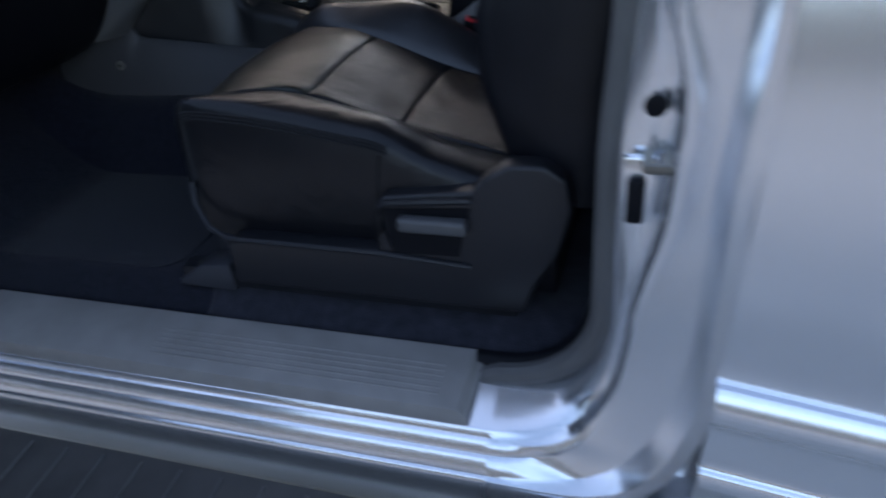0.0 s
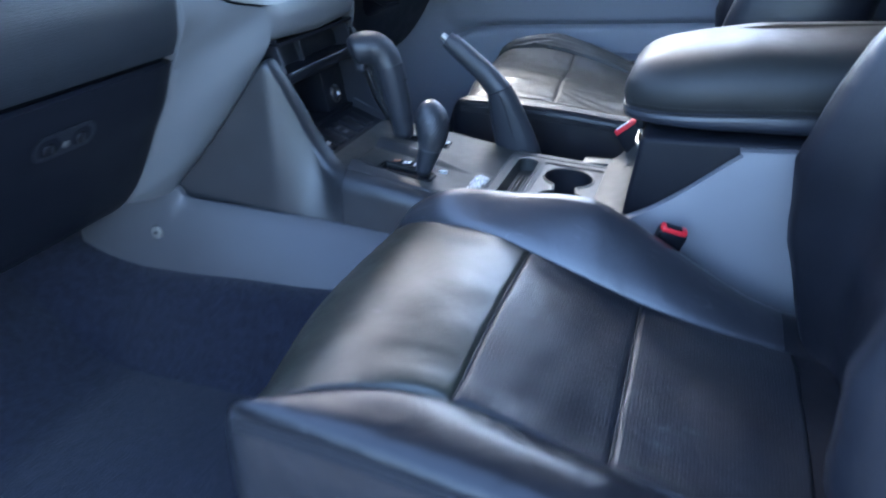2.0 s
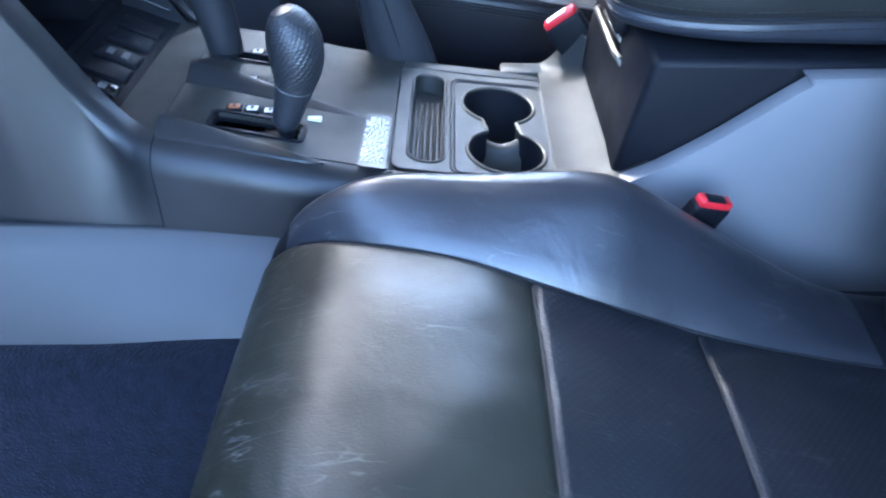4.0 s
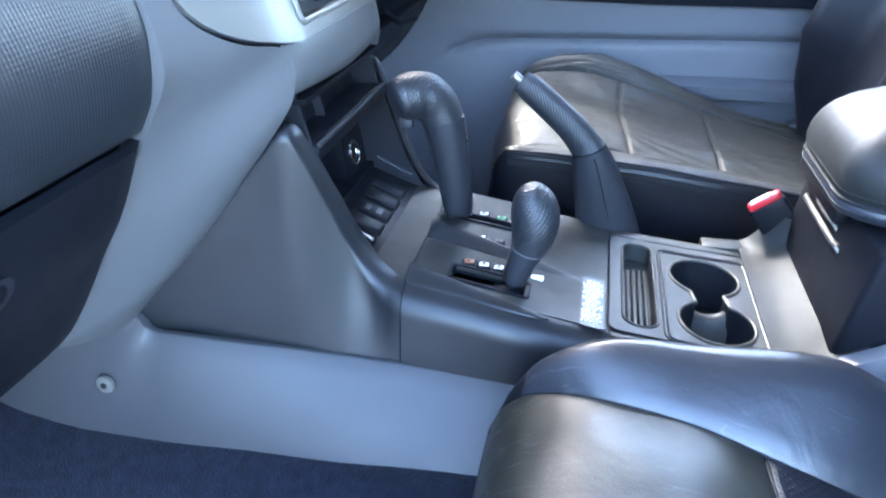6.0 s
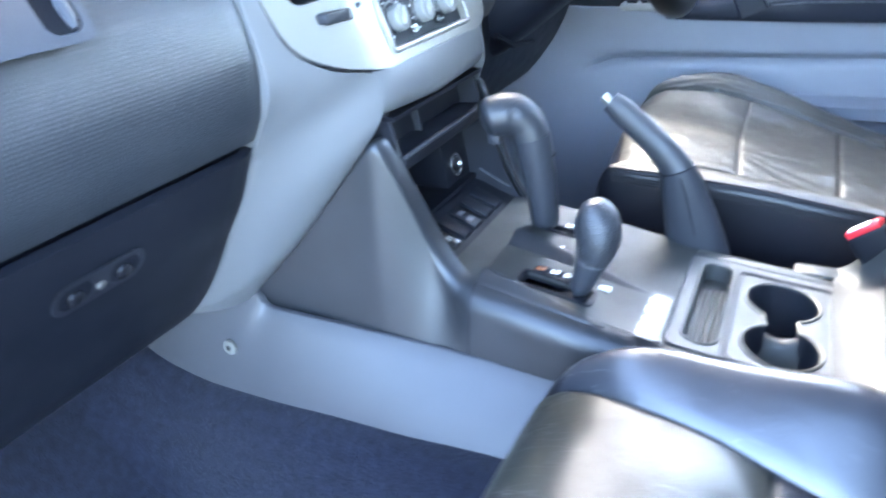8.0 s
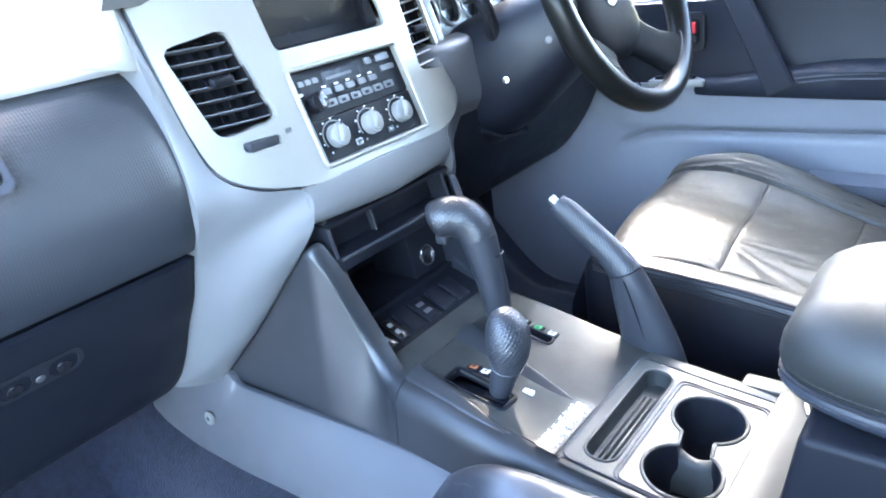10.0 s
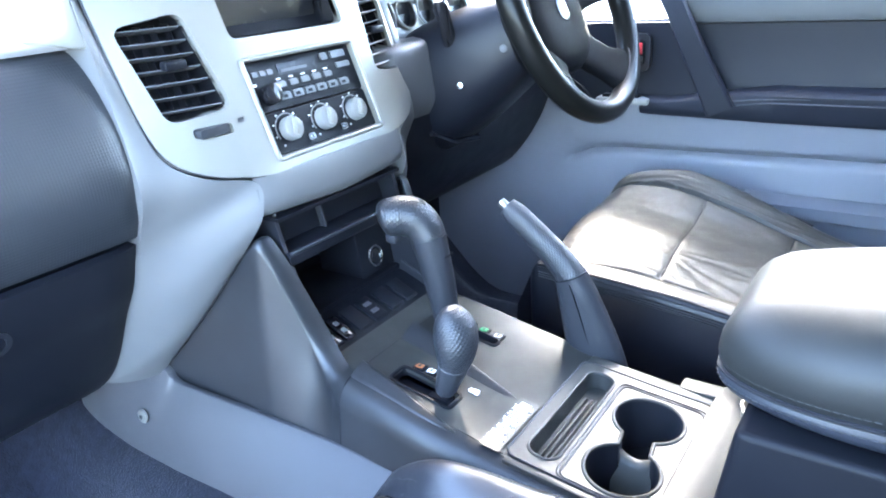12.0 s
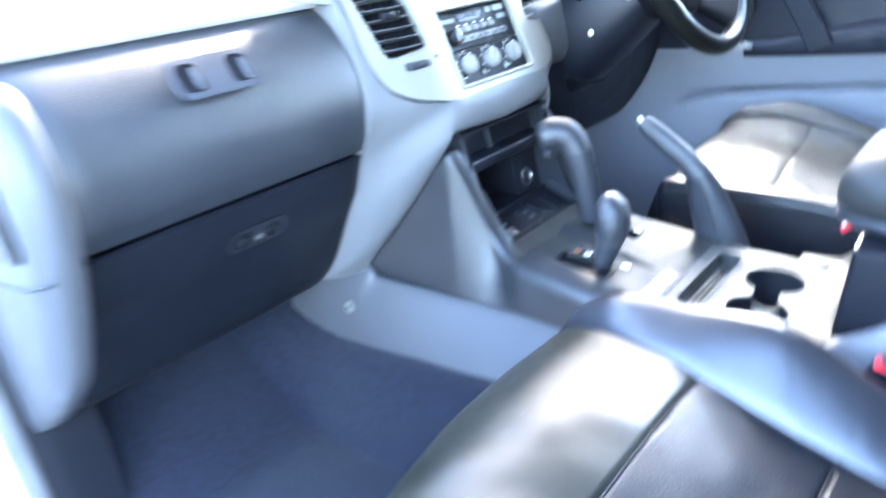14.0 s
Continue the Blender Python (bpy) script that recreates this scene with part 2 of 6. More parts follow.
gb.inputs["Transmission Weight"].default_value, gb.inputs["Roughness"].default_value, gb.inputs["IOR"].default_value = 1.0, 0.0, 1.45
gb.inputs["Base Color"].default_value = (0.9, 0.95, 0.93, 1)


# ---- building helpers ----
def thing(name, label, category, at=(0, 0, 0), group="", kind=""):
    ob = new(name)
    ob.location = at
    ob.empty_display_size = 0.05
    return tagged(ob, label, category, group, kind)


def finish(name, bm, mat, sharp=35):
    bmesh.ops.recalc_face_normals(bm, faces=bm.faces)
    me = bpy.data.meshes.new(name)
    bm.to_mesh(me)
    bm.free()
    me.materials.append(mat)
    me.shade_smooth()
    me.set_sharp_from_angle(angle=radians(sharp))
    return me


def part(name, bm, mat, parent=None, label="", sharp=35):
    ob = new(name, finish(name, bm, mat, sharp))
    if parent:
        ob.parent = parent
        bpy.context.view_layer.update()
        ob.matrix_parent_inverse = parent.matrix_world.inverted()
    return tagged(ob, label)


def lone(name, bm, mat, label, category, group="", kind="", sharp=35):
    return tagged(part(name, bm, mat, None, label, sharp), label, category, group, kind)


def grid(rows, wrap=False, caps=False):
    """A skin through rows of points; wrap closes each row to a ring."""
    bm = bmesh.new()
    vs = [[bm.verts.new(p) for p in row] for row in rows]
    n = len(rows[0])
    for a, b in zip(vs, vs[1:]):
        for i in range(n if wrap else n - 1):
            j = (i + 1) % n
            bm.faces.new((a[i], a[j], b[j], b[i]))
    if caps:
        bm.faces.new(list(reversed(vs[0])))
        bm.faces.new(vs[-1])
    return bm


def sheet(rows, depth):
    """A skin with thickness: depth along the inward normals."""
    bm = grid(rows)
    bmesh.ops.recalc_face_normals(bm, faces=bm.faces)
    bmesh.ops.solidify(bm, geom=bm.faces[:], thickness=depth)
    return bm


def box(x0, x1, y0, y1, z0, z1, r=0.0, seg=2):
    bm = bmesh.new()
    bmesh.ops.create_cube(bm, size=1)
    for v in bm.verts:
        v.co = Vector((x0 + (v.co.x + 0.5) * (x1 - x0), y0 + (v.co.y + 0.5) * (y1 - y0), z0 + (v.co.z + 0.5) * (z1 - z0)))
    if r:
        bmesh.ops.bevel(bm, geom=bm.edges[:], offset=r, segments=seg, profile=0.5, affect="EDGES")
    return bm


def prism(outline, axis, a, b, r=0.0, seg=2):
    """An outline in the plane across axis, drawn out from a to b."""
    put = {"x": lambda p, d: (d, p[0], p[1]), "y": lambda p, d: (p[0], d, p[1]), "z": lambda p, d: (p[0], p[1], d)}[axis]
    bm = bmesh.new()
    lo = [bm.verts.new(put(p, a)) for p in outline]
    hi = [bm.verts.new(put(p, b)) for p in outline]
    n = len(outline)
    bm.faces.new(lo)
    bm.faces.new(list(reversed(hi)))
    for i in range(n):
        bm.faces.new((lo[i], hi[i], hi[(i + 1) % n], lo[(i + 1) % n]))
    bmesh.ops.recalc_face_normals(bm, faces=bm.faces)
    if r:
        edges = [e for e in bm.edges if e.calc_length() > r * 2.2 and e.calc_face_angle(0) > 0.6]
        bmesh.ops.bevel(bm, geom=edges, offset=r, segments=seg, profile=0.5, affect="EDGES", clamp_overlap=True)
    return bm


def tube(points, radius, n=8, caps=True, flat=1.0, up=(0, 0, 1)):
    """A round bar through points; radius may be one number or one per point."""
    pts = [Vector(p) for p in points]
    rad = radius if isinstance(radius, (list, tuple)) else [radius] * len(pts)
    rows = []
    for i, p in enumerate(pts):
        d = (pts[min(i + 1, len(pts) - 1)] - pts[max(i - 1, 0)]).normalized()
        u = Vector(up) - d * d.dot(Vector(up))
        if u.length < 1e-3:
            u = Vector((1, 0, 0)) - d * d.x
        u.normalize()
        w = d.cross(u)
        rows.append([p + rad[i] * (math.cos(2 * math.pi * k / n) * u * flat + math.sin(2 * math.pi * k / n) * w) for k in range(n)])
    return grid(rows, True, caps)


def spline(points, n):
    """n + 1 points along a smooth curve through the given ones."""
    p = [np.array(q, float) for q in points]
    p = [2 * p[0] - p[1]] + p + [2 * p[-1] - p[-2]]
    out = []
    for k in range(n + 1):
        s = k / n * (len(p) - 3)
        i = min(int(s), len(p) - 4)
        t = s - i
        a, b, c, d = p[i:i + 4]
        out.append(tuple(0.5 * (2 * b + (c - a) * t + (2 * a - 5 * b + 4 * c - d) * t * t + (3 * b - a - 3 * c + d) * t ** 3)))
    return out


def rounded(x0, x1, y0, y1, r, n=5):
    """A rounded rectangle as an outline."""
    out = []
    for cx, cy, a in ((x1 - r, y1 - r, 0), (x0 + r, y1 - r, 90), (x0 + r, y0 + r, 180), (x1 - r, y0 + r, 270)):
        for k in range(n + 1):
            t = radians(a + 90 * k / n)
            out.append((cx + r * math.cos(t), cy + r * math.sin(t)))
    return out


def fine(outline, step):
    out = []
    for p, q in zip(outline, outline[1:] + outline[:1]):
        n = max(1, int(math.dist(p, q) / step))
        out += [(p[0] + (q[0] - p[0]) * k / n, p[1] + (q[1] - p[1]) * k / n) for k in range(n)]
    return out


def plate(outline, holes, onto, thick, step=0.02):
    """A flat plate with holes, laid onto a surface: onto(u, v, d) gives the place d behind the face."""
    bm = bmesh.new()
    for loop in [outline] + list(holes):
        vs = [bm.verts.new((u, v, 0)) for u, v in fine(loop, step)]
        for a, b in zip(vs, vs[1:] + vs[:1]):
            bm.edges.new((a, b))
    bmesh.ops.triangle_fill(bm, use_beauty=True, use_dissolve=False, edges=bm.edges[:])
    rim = [e for e in bm.edges if len(e.link_faces) == 1]
    pairs = {v: bm.verts.new((v.co.x, v.co.y, 1)) for e in rim for v in e.verts}
    for e in rim:
        a, b = e.verts
        bm.faces.new((a, b, pairs[b], pairs[a]))
    for v in bm.verts:
        v.co = Vector(onto(v.co.x, v.co.y, thick * v.co.z))
    return bm


def disc(centre, axis, radius, depth, n=20, r=0.0):
    c, a = Vector(centre), Vector(axis).normalized()
    q = a.to_track_quat("Z", "Y")
    ring = lambda rad, d: [c + q @ Vector((rad * math.cos(2 * math.pi * k / n), rad * math.sin(2 * math.pi * k / n), d)) for k in range(n)]
    rows = [ring(radius, 0), ring(radius, depth - r)]
    if r:
        rows.append(ring(radius - r * 0.3, depth - r * 0.3))
        rows.append(ring(radius - r, depth))
    return grid(rows, True, True)


def join(*many):
    out = bmesh.new()
    for bm in many:
        me = bpy.data.meshes.new("tmp")
        bm.to_mesh(me)
        bm.free()
        out.from_mesh(me)
        bpy.data.meshes.remove(me)
    return out


def mix(a, b, t):
    return a + (b - a) * t


def lerp(table, x):
    xs, ys = zip(*table)
    return float(np.interp(x, xs, ys))


def flow(table, x):
    """Like lerp, but gliding through the points."""
    xs, ys = zip(*table)
    x = min(max(x, xs[0]), xs[-1])
    i = min(max(int(np.searchsorted(xs, x)) - 1, 0), len(xs) - 2)
    slope = lambda k: 0.0 if k in (0, len(xs) - 1) else (ys[k + 1] - ys[k - 1]) / (xs[k + 1] - xs[k - 1])
    h = xs[i + 1] - xs[i]
    t = (x - xs[i]) / h
    return ((1 + 2 * t) * (1 - t) ** 2 * ys[i] + t * (1 - t) ** 2 * h * slope(i) + t * t * (3 - 2 * t) * ys[i + 1] + t * t * (t - 1) * h * slope(i + 1))


def smooth(t):
    t = min(1, max(0, t))
    return t * t * (3 - 2 * t)


# ---- ground, car body ----
lone("ground", grid([[(x, y, 0.0) for y in (-400, -20, -4, 4, 20, 400)] for x in (-400, -20, -4, 4, 20, 400)]), ASPHALT,
     "weathered pale concrete under the car", "ground", kind="structure")

# added out of view: keeps low sky off the paint and cabin
lone("sky_blocking_wall", box(-14, 14, -5.6, -5.4, 0, 1.45, 0.02), SKYBLOCK, "plain dark grey wall added out of view to block low sky", "wall", kind="structure")

body = thing("car", "silver four-wheel-drive car body with its front passenger door open", "car")
NARROW = 0.87
SILL = [(-0.72, 0.40), (-0.735, 0.492), (-0.76, 0.500), (-0.860, 0.474), (-0.865, 0.472), (-0.868, 0.468), (-0.8705, 0.463), (-0.875, 0.4615), (-0.8775, 0.459), (-0.8845, 0.447), (-0.886, 0.443), (-0.892, 0.4405),
        (-0.895, 0.437), (-0.903, 0.423), (-0.9045, 0.418), (-0.909, 0.416), (-0.9115, 0.413), (-0.913, 0.408), (-0.914, 0.402), (-0.9145, 0.360), (-0.912, 0.345), (-0.90, 0.31), (-0.80, 0.30)]
SILL = [(-0.753 + (y + 0.753) * NARROW, z) for y, z in SILL]
part("sill", sheet([[(x, y, z) for y, z in SILL] for x in np.linspace(-0.75, 0.77, 36)], 0.004), PAINT, body, "silver painted sill with stepped ridges", 25)
part("sill_end", sheet([[(x, y, z) for y, z in SILL[17:]] for x in (0.765, 0.9, 1.05, 1.25)], 0.004), PAINT, body)
part("rocker", sheet([[(x, -0.79, 0.52), (x, -0.81, 0.47), (x, -0.84, 0.43), (x, -0.909, 0.409)] for x in (0.93, 1.0, 1.25)], 0.004), PAINT, body)
FOOT = [(-0.76, 0.500), (-0.785, 0.4935), (-0.81, 0.487), (-0.835, 0.4805), (-0.858, 0.4745), (-0.865, 0.472), (-0.868, 0.468), (-0.8705, 0.463), (-0.8775, 0.459),
        (-0.8845, 0.447), (-0.886, 0.443), (-0.895, 0.437), (-0.903, 0.423), (-0.9045, 0.418), (-0.9115, 0.413), (-0.913, 0.408), (-0.914, 0.402)]
FOOT = [(-0.753 + (y + 0.753) * NARROW, z) for y, z in FOOT]


def jamb_line(k, grow):
    """The door opening's edge, grown outward: a U from the front pillar's foot to the rear pillar's top."""
    r = 0.13 + grow
    x0, x1, zb = -0.305 - grow, 0.90 + grow, 0.515 - grow
    line = [(x0 - 0.10, 1.25), (x0 - 0.012, 0.95), (x0, zb + r + 0.1)]
    line += [(x0 + r - r * math.cos(a), zb + r - r * math.sin(a)) for a in np.linspace(0, math.pi / 2, 12)]
    line += [(x, zb) for x in np.linspace(x0 + r + 0.05, x1 - r - 0.05, 16)]
    line += [(x1 - r + r * math.sin(a), zb + r - r * math.cos(a)) for a in np.linspace(0, math.pi / 2, 12)]
    line += [(x1 + 0.01 * smooth((z - 0.85) / 0.2), z) for z in np.linspace(0.665, 1.085, 22)] + [(x1 + 0.02, 1.15), (x1 + 0.03, 1.25), (x1 + 0.0, 1.72)]
    return line[k] if k is not None else line


NJ = len(jamb_line(None, 0))
# rubber seal round the opening, then the painted jamb in steps out to the outer skin
seal_pts = [(x, -0.765, z - (0.024 * smooth((x + 0.24) / 0.06) * smooth((0.775 - x) / 0.06) if z < 0.55 else 0.0)) for x, z in jamb_line(None, 0.012)]
part("door_seal", tube(seal_pts, 0.017, 10, flat=1.0, up=(0, 1, 0)), RUBBER, body, "grey rubber door seal")
steps = [(0.010, -0.752), (0.018, -0.760), (0.022, -0.785), (0.030, -0.792), (0.050, -0.798), (0.056, -0.796), (0.066, -0.800), (0.073, -0.830), (0.078, -0.837), (0.090, -0.840), (0.095, -0.834), (0.102, -0.818),
         (0.120, -0.826), (0.128, -0.868), (0.133, -0.882), (0.150, -0.889), (0.154, -0.880)]


def jamb_row(k):
    row = []
    z0 = jamb_line(k, 0.05)[1]
    for g, y in steps:
        if 0.025 < g < 0.113:
            g = 0.025 + (g - 0.025) * lerp([(0.4, 0.34), (0.62, 0.34), (0.68, 0.42), (0.74, 0.66), (0.80, 0.94), (0.84, 1.02), (0.93, 1.05), (0.97, 0.95), (1.03, 0.62), (1.08, 0.5), (2.0, 0.5)], z0)
        x, z = jamb_line(k, g)
        row.append((x, y, z))
    if 30 < k < 42:
        # the foot of the pillar grows out of the sill
        w = smooth((k - 31) / 11)
        row = [tuple(mix(np.array((p[0], f[0], f[1])), np.array(p), w)) for f, p in zip(FOOT, row)]
    return row


trim = []
for k in range(NJ):
    deep = smooth((jamb_line(k, 0)[1] - 0.54) / 0.12)
    trim.append([(jamb_line(k, g)[0], mix(-0.756 + 0.006 * n, y, deep), jamb_line(k, g)[1]) for n, (g, y) in enumerate(((0.006, -0.756), (0.001, -0.740), (-0.001, -0.715), (0.0, -0.66)))])
part("opening_trim", sheet(trim, 0.004), BLACK, body, "black inner trim of the door opening")
rear = [jamb_row(k) for k in range(31, NJ)]
part("rear_pillar_jamb", sheet(rear, 0.003), PAINT, body, "silver rear door pillar with stepped flanges", 30)
front = [jamb_row(k) for k in range(0, 16)]
part("front_pillar_jamb", sheet(front, 0.003), PAINT, body, "silver front pillar foot", 30)
# outer skin behind the pillar: gentle barrel with a moulded rib
QUARTER = [(-0.86, 1.25), (-0.905, 1.1), (-0.918, 0.95), (-0.92, 0.80), (-0.912, 0.69), (-0.925, 0.675), (-0.935, 0.655), (-0.935, 0.635), (-0.925, 0.62), (-0.922, 0.56), (-0.93, 0.545),
           (-0.932, 0.525), (-0.922, 0.51), (-0.905, 0.42), (-0.88, 0.33)]
skin = spline([(a, 0, b) for a, b in QUARTER], 60)
part("rear_door_skin", sheet([[(x - 0.03 * max(0, 1.05 - p[2]), p[0], p[2] - 0.15 * (x - 1.052) * smooth((1.0 - p[2]) / 0.3)) for p in skin] for x in (1.052, 1.056, 1.2, 1.5, 1.9)], 0.004), PAINT, body, "silver rear door skin with a moulded rib", 30)
part("jamb_hole_plug", disc((0.955, -0.803, 0.938), (0, -1, 0.0), 0.012, 0.004, 16, 0.001), BLACK, body, "black round hole in the pillar")
striker = box(0.926, 0.962, -0.812, -0.799, 0.803, 0.883, 0.004)
part("striker_plate", striker, PAINT, body)
part("striker_loop", tube([(0.952, -0.80, 0.885), (0.952, -0.842, 0.885), (0.972, -0.842, 0.885), (0.972, -0.80, 0.885)], 0.006, 8), STEEL, body, "dark steel latch striker loop")
part("striker_pad", box(0.932, 0.952, -0.826, -0.806, 0.808, 0.862, 0.005), BLACK, body, "black rubber striker pad")
# shell that closes the cabin
part("roof", sheet([[(x, y, 1.80 - 0.06 * (y / 0.7) ** 2 - 0.03 * ((x - 1.0) / 1.0) ** 2) for y in np.linspace(-0.655, 0.655, 13)] for x in np.linspace(-0.25, 2.4, 10)], -0.03), LINING, body, "silver roof with pale lining")
for s in (-1, 1):
    part("windscreen_pillar", tube([(-0.80, s * 0.78, 1.20), (-0.53, s * 0.72, 1.46), (-0.24, s * 0.645, 1.70)], 0.032, 10), GREY, body)
    part("roof_rail", tube([(-0.24, s * 0.645, 1.71), (1.0, s * 0.65, 1.76), (2.4, s * 0.64, 1.73)], 0.025, 8), PAINT, body)
part("scuttle", box(-1.2, -0.72, -0.80, 0.80, 0.55, 1.24, 0.02), PAINT, body)
part("rear_wall", box(2.2, 2.25, -0.80, 0.80, 0.4, 1.3, 0.01), DARK, body)
part("offside_skin", sheet([[(x, y, z) for y, z in ((0.86, 0.35), (0.92, 0.5), (0.92, 0.9), (0.88, 1.2))] for x in (-1.2, 0.0, 1.0, 2.3)], 0.004), PAINT, body)
part("offside_pillar", tube([(1.02, 0.80, 0.6), (1.02, 0.80, 1.2), (0.98, 0.655, 1.75)], 0.05, 8), GREY, body, "grey trimmed centre pillar")
part("nearside_pillar", tube([(1.02, -0.80, 1.2), (0.98, -0.655, 1.75)], 0.05, 8), GREY, body)

for s in (-1, 1):
    part("rear_window", prism([(1.06, 1.22), (1.02, 1.735), (2.20, 1.725), (2.22, 1.22)], "y", s * 0.70, s * 0.705), PRIVACY, body, "dark tinted rear side glass")
    part("rear_door_trim", prism([(1.06, 0.50), (1.06, 1.225), (2.22, 1.225), (2.22, 0.50)], "y", s * 0.80, s * 0.83), DARK, body)
part("tailgate_window", box(2.205, 2.215, -0.70, 0.70, 1.29, 1.73), PRIVACY, body, "dark tinted tailgate glass")

# the passenger door, swung open on its front hinges
open_door = thing("passenger_door", "silver front passenger door swung wide open", "car door", (-0.37, -0.87, 0.0))
hinge = Matrix.Translation((-0.37, -0.87, 0)) @ Matrix.Rotation(radians(-80), 4, "Z")
swing = lambda bm: (bm.transform(hinge), bm)[1]
leaf = [(0.0, 0.46), (0.0, 1.16), (1.22, 1.20), (1.26, 0.90), (1.20, 0.46)]
part("skin", swing(prism(leaf, "y", -0.06, -0.02, 0.01)), PAINT, open_door, "silver door skin")
part("inner_trim", swing(prism([(0.04, 0.50), (0.04, 1.14), (1.18, 1.18), (1.21, 0.90), (1.16, 0.50)], "y", -0.02, 0.05, 0.02)), GREY, open_door, "grey inner door trim")
part("armrest", swing(box(0.35, 1.0, 0.04, 0.11, 0.98, 1.05, 0.02, 3)), DARK, open_door)
part("window_frame", swing(tube([(0.02, -0.02, 1.18), (0.42, 0.05, 1.70), (1.18, 0.05, 1.72), (1.24, -0.02, 1.18)], 0.02, 8)), DARK, open_door)

# step board along the sill
step_board = thing("side_step", "black ribbed plastic side step with a bright edge, below the sill", "side step")
part("board", prism([(-0.925, 0.33), (-0.925, 0.372), (-1.045, 0.362), (-1.052, 0.350), (-1.12, 0.335), (-1.135, 0.31), (-1.12, 0.28), (-0.95, 0.28)], "x", -0.75, 1.0, 0.004), TREAD, step_board)
part("edge_trim", tube([(-0.75, -1.049, 0.361), (1.0, -1.049, 0.361)], 0.005, 8), STEEL, step_board, "dull metal edge strip")
rib = finish("tread_rib", prism([(-0.940, 0.3705), (-0.940, 0.3752), (-1.035, 0.3667), (-1.035, 0.362)], "x", -0.0014, 0.0014), SILVER)
for k in range(24):
    ob = new("tread_rib", rib)
    ob.location.x = -0.73 + k * 0.073
    ob.parent = step_board

# scuff plate
scuff_plate = thing("scuff_plate", "grey ribbed plastic scuff plate on the door sill", "scuff plate")
SC = [(-0.728, 0.490), (-0.731, 0.514), (-0.740, 0.5215), (-0.753, 0.521), (-0.80, 0.513), (-0.850, 0.501), (-0.859, 0.497), (-0.863, 0.488), (-0.864, 0.462)]
SC = [(-0.753 + (y + 0.753) * NARROW, z) for y, z in SC]
rows = []
for x in (-0.205, -0.200, -0.19, 0.2, 0.6, 0.728, 0.736, 0.742):
    e = 0.0 if -0.2 < x < 0.735 else 0.012
    rows.append([(x + 0.35 * (y + 0.753) * (1 if x < 0 else 0.12), y, z - e) for y, z in SC])
part("plate", sheet(rows, 0.003), SCUFF, scuff_plate)
ridge = [(-0.0022, 0), (-0.0012, 0.0016), (0.0012, 0.0016), (0.0022, 0)]
for k in range(6):
    y = -0.778 - k * 0.0095
    z = lerp(sorted(SC), y)
    part("ridge", prism([(y + a, z - 0.0005 + b) for a, b in ridge], "x", 0.20, 0.69), SCUFF, scuff_plate)


# ---- floor ----
def floor_z(x, y):
    """Carpet height: flat wells, a tunnel in the middle, a toe board in front."""
    t = smooth((0.36 - abs(y)) / 0.11)
    well = 0.545 - 0.045 * smooth((abs(y) - 0.66) / 0.08)
    toe = smooth((-0.22 - x) / 0.40) * 0.30
    hump = 0.703
    return max(well + toe, mix(well + toe, hump + toe * 0.4, t)) + 0.002 * noise.noise((x * 9, y * 9, 0))


lone("floor", sheet([[(x, y, floor_z(x, y)) for y in np.linspace(-0.752, 0.80, 90)] for x in np.linspace(-0.74, 2.2, 90)], -0.01), FLOORMAT,
     "dark navy carpet over the cabin floor", "floor", kind="structure", sharp=60)


def mat_z(x, y):
    return floor_z(x, y) + 0.0125


MATO = rounded(-0.50, 0.16, -0.67, -0.345, 0.05)
lone("floor_mat", plate(MATO, [], lambda u, v, d: (u, v, mat_z(u, v) - d), 0.006, 0.02), FLOORMAT, "dark carpet mat in the passenger footwell", "floor mat")

lone("seat_carpet", sheet([[(x + 0.10 * smooth((y + 0.45) / -0.27), y, floor_z(x, y) + 0.0140 - 0.004 * (x < 0.151)) for y in np.linspace(-0.752, -0.335, 34)] for x in [0.15, 0.152] + list(np.linspace(0.16, 0.98, 30))], 0.004), CARPET,
     "lighter grey-navy carpet under the passenger seat", "carpet", kind="structure", sharp=60)


# ---- seats ----
def bump_at(v, c, w):
    return math.exp(-((v - c) / w) ** 2)


def seam_at(x, q=-1, worn=1.0):
    """Where the bolster seams run across the cushion: wide at the front, closing in behind."""
    if q > 0 and worn > 1:
        return flow([(0.24, 0.97), (0.262, 0.95), (0.33, 0.86), (0.445, 0.74), (0.585, 0.67), (0.80, 0.60)], x)
    if q > 0:
        return flow([(0.24, 0.95), (0.262, 0.90), (0.33, 0.73), (0.445, 0.605), (0.585, 0.60), (0.80, 0.58)], x)
    if worn > 1:
        return flow([(0.24, 0.90), (0.262, 0.86), (0.33, 0.77), (0.445, 0.725), (0.585, 0.71), (0.80, 0.70)], x)
    return flow([(0.24, 0.96), (0.262, 0.95), (0.33, 0.78), (0.445, 0.63), (0.585, 0.60), (0.80, 0.59)], x)


def across(x, q, worn=1.0):
    """The place across the seat, -1 to 1, of a cross-section mark q whose seam lies at 0.645."""
    m, a = seam_at(x, q, worn), abs(q)
    v = a * m / 0.645 if a < 0.645 else m + (a - 0.645) / 0.355 * (1 - m)
    return math.copysign(v, q)


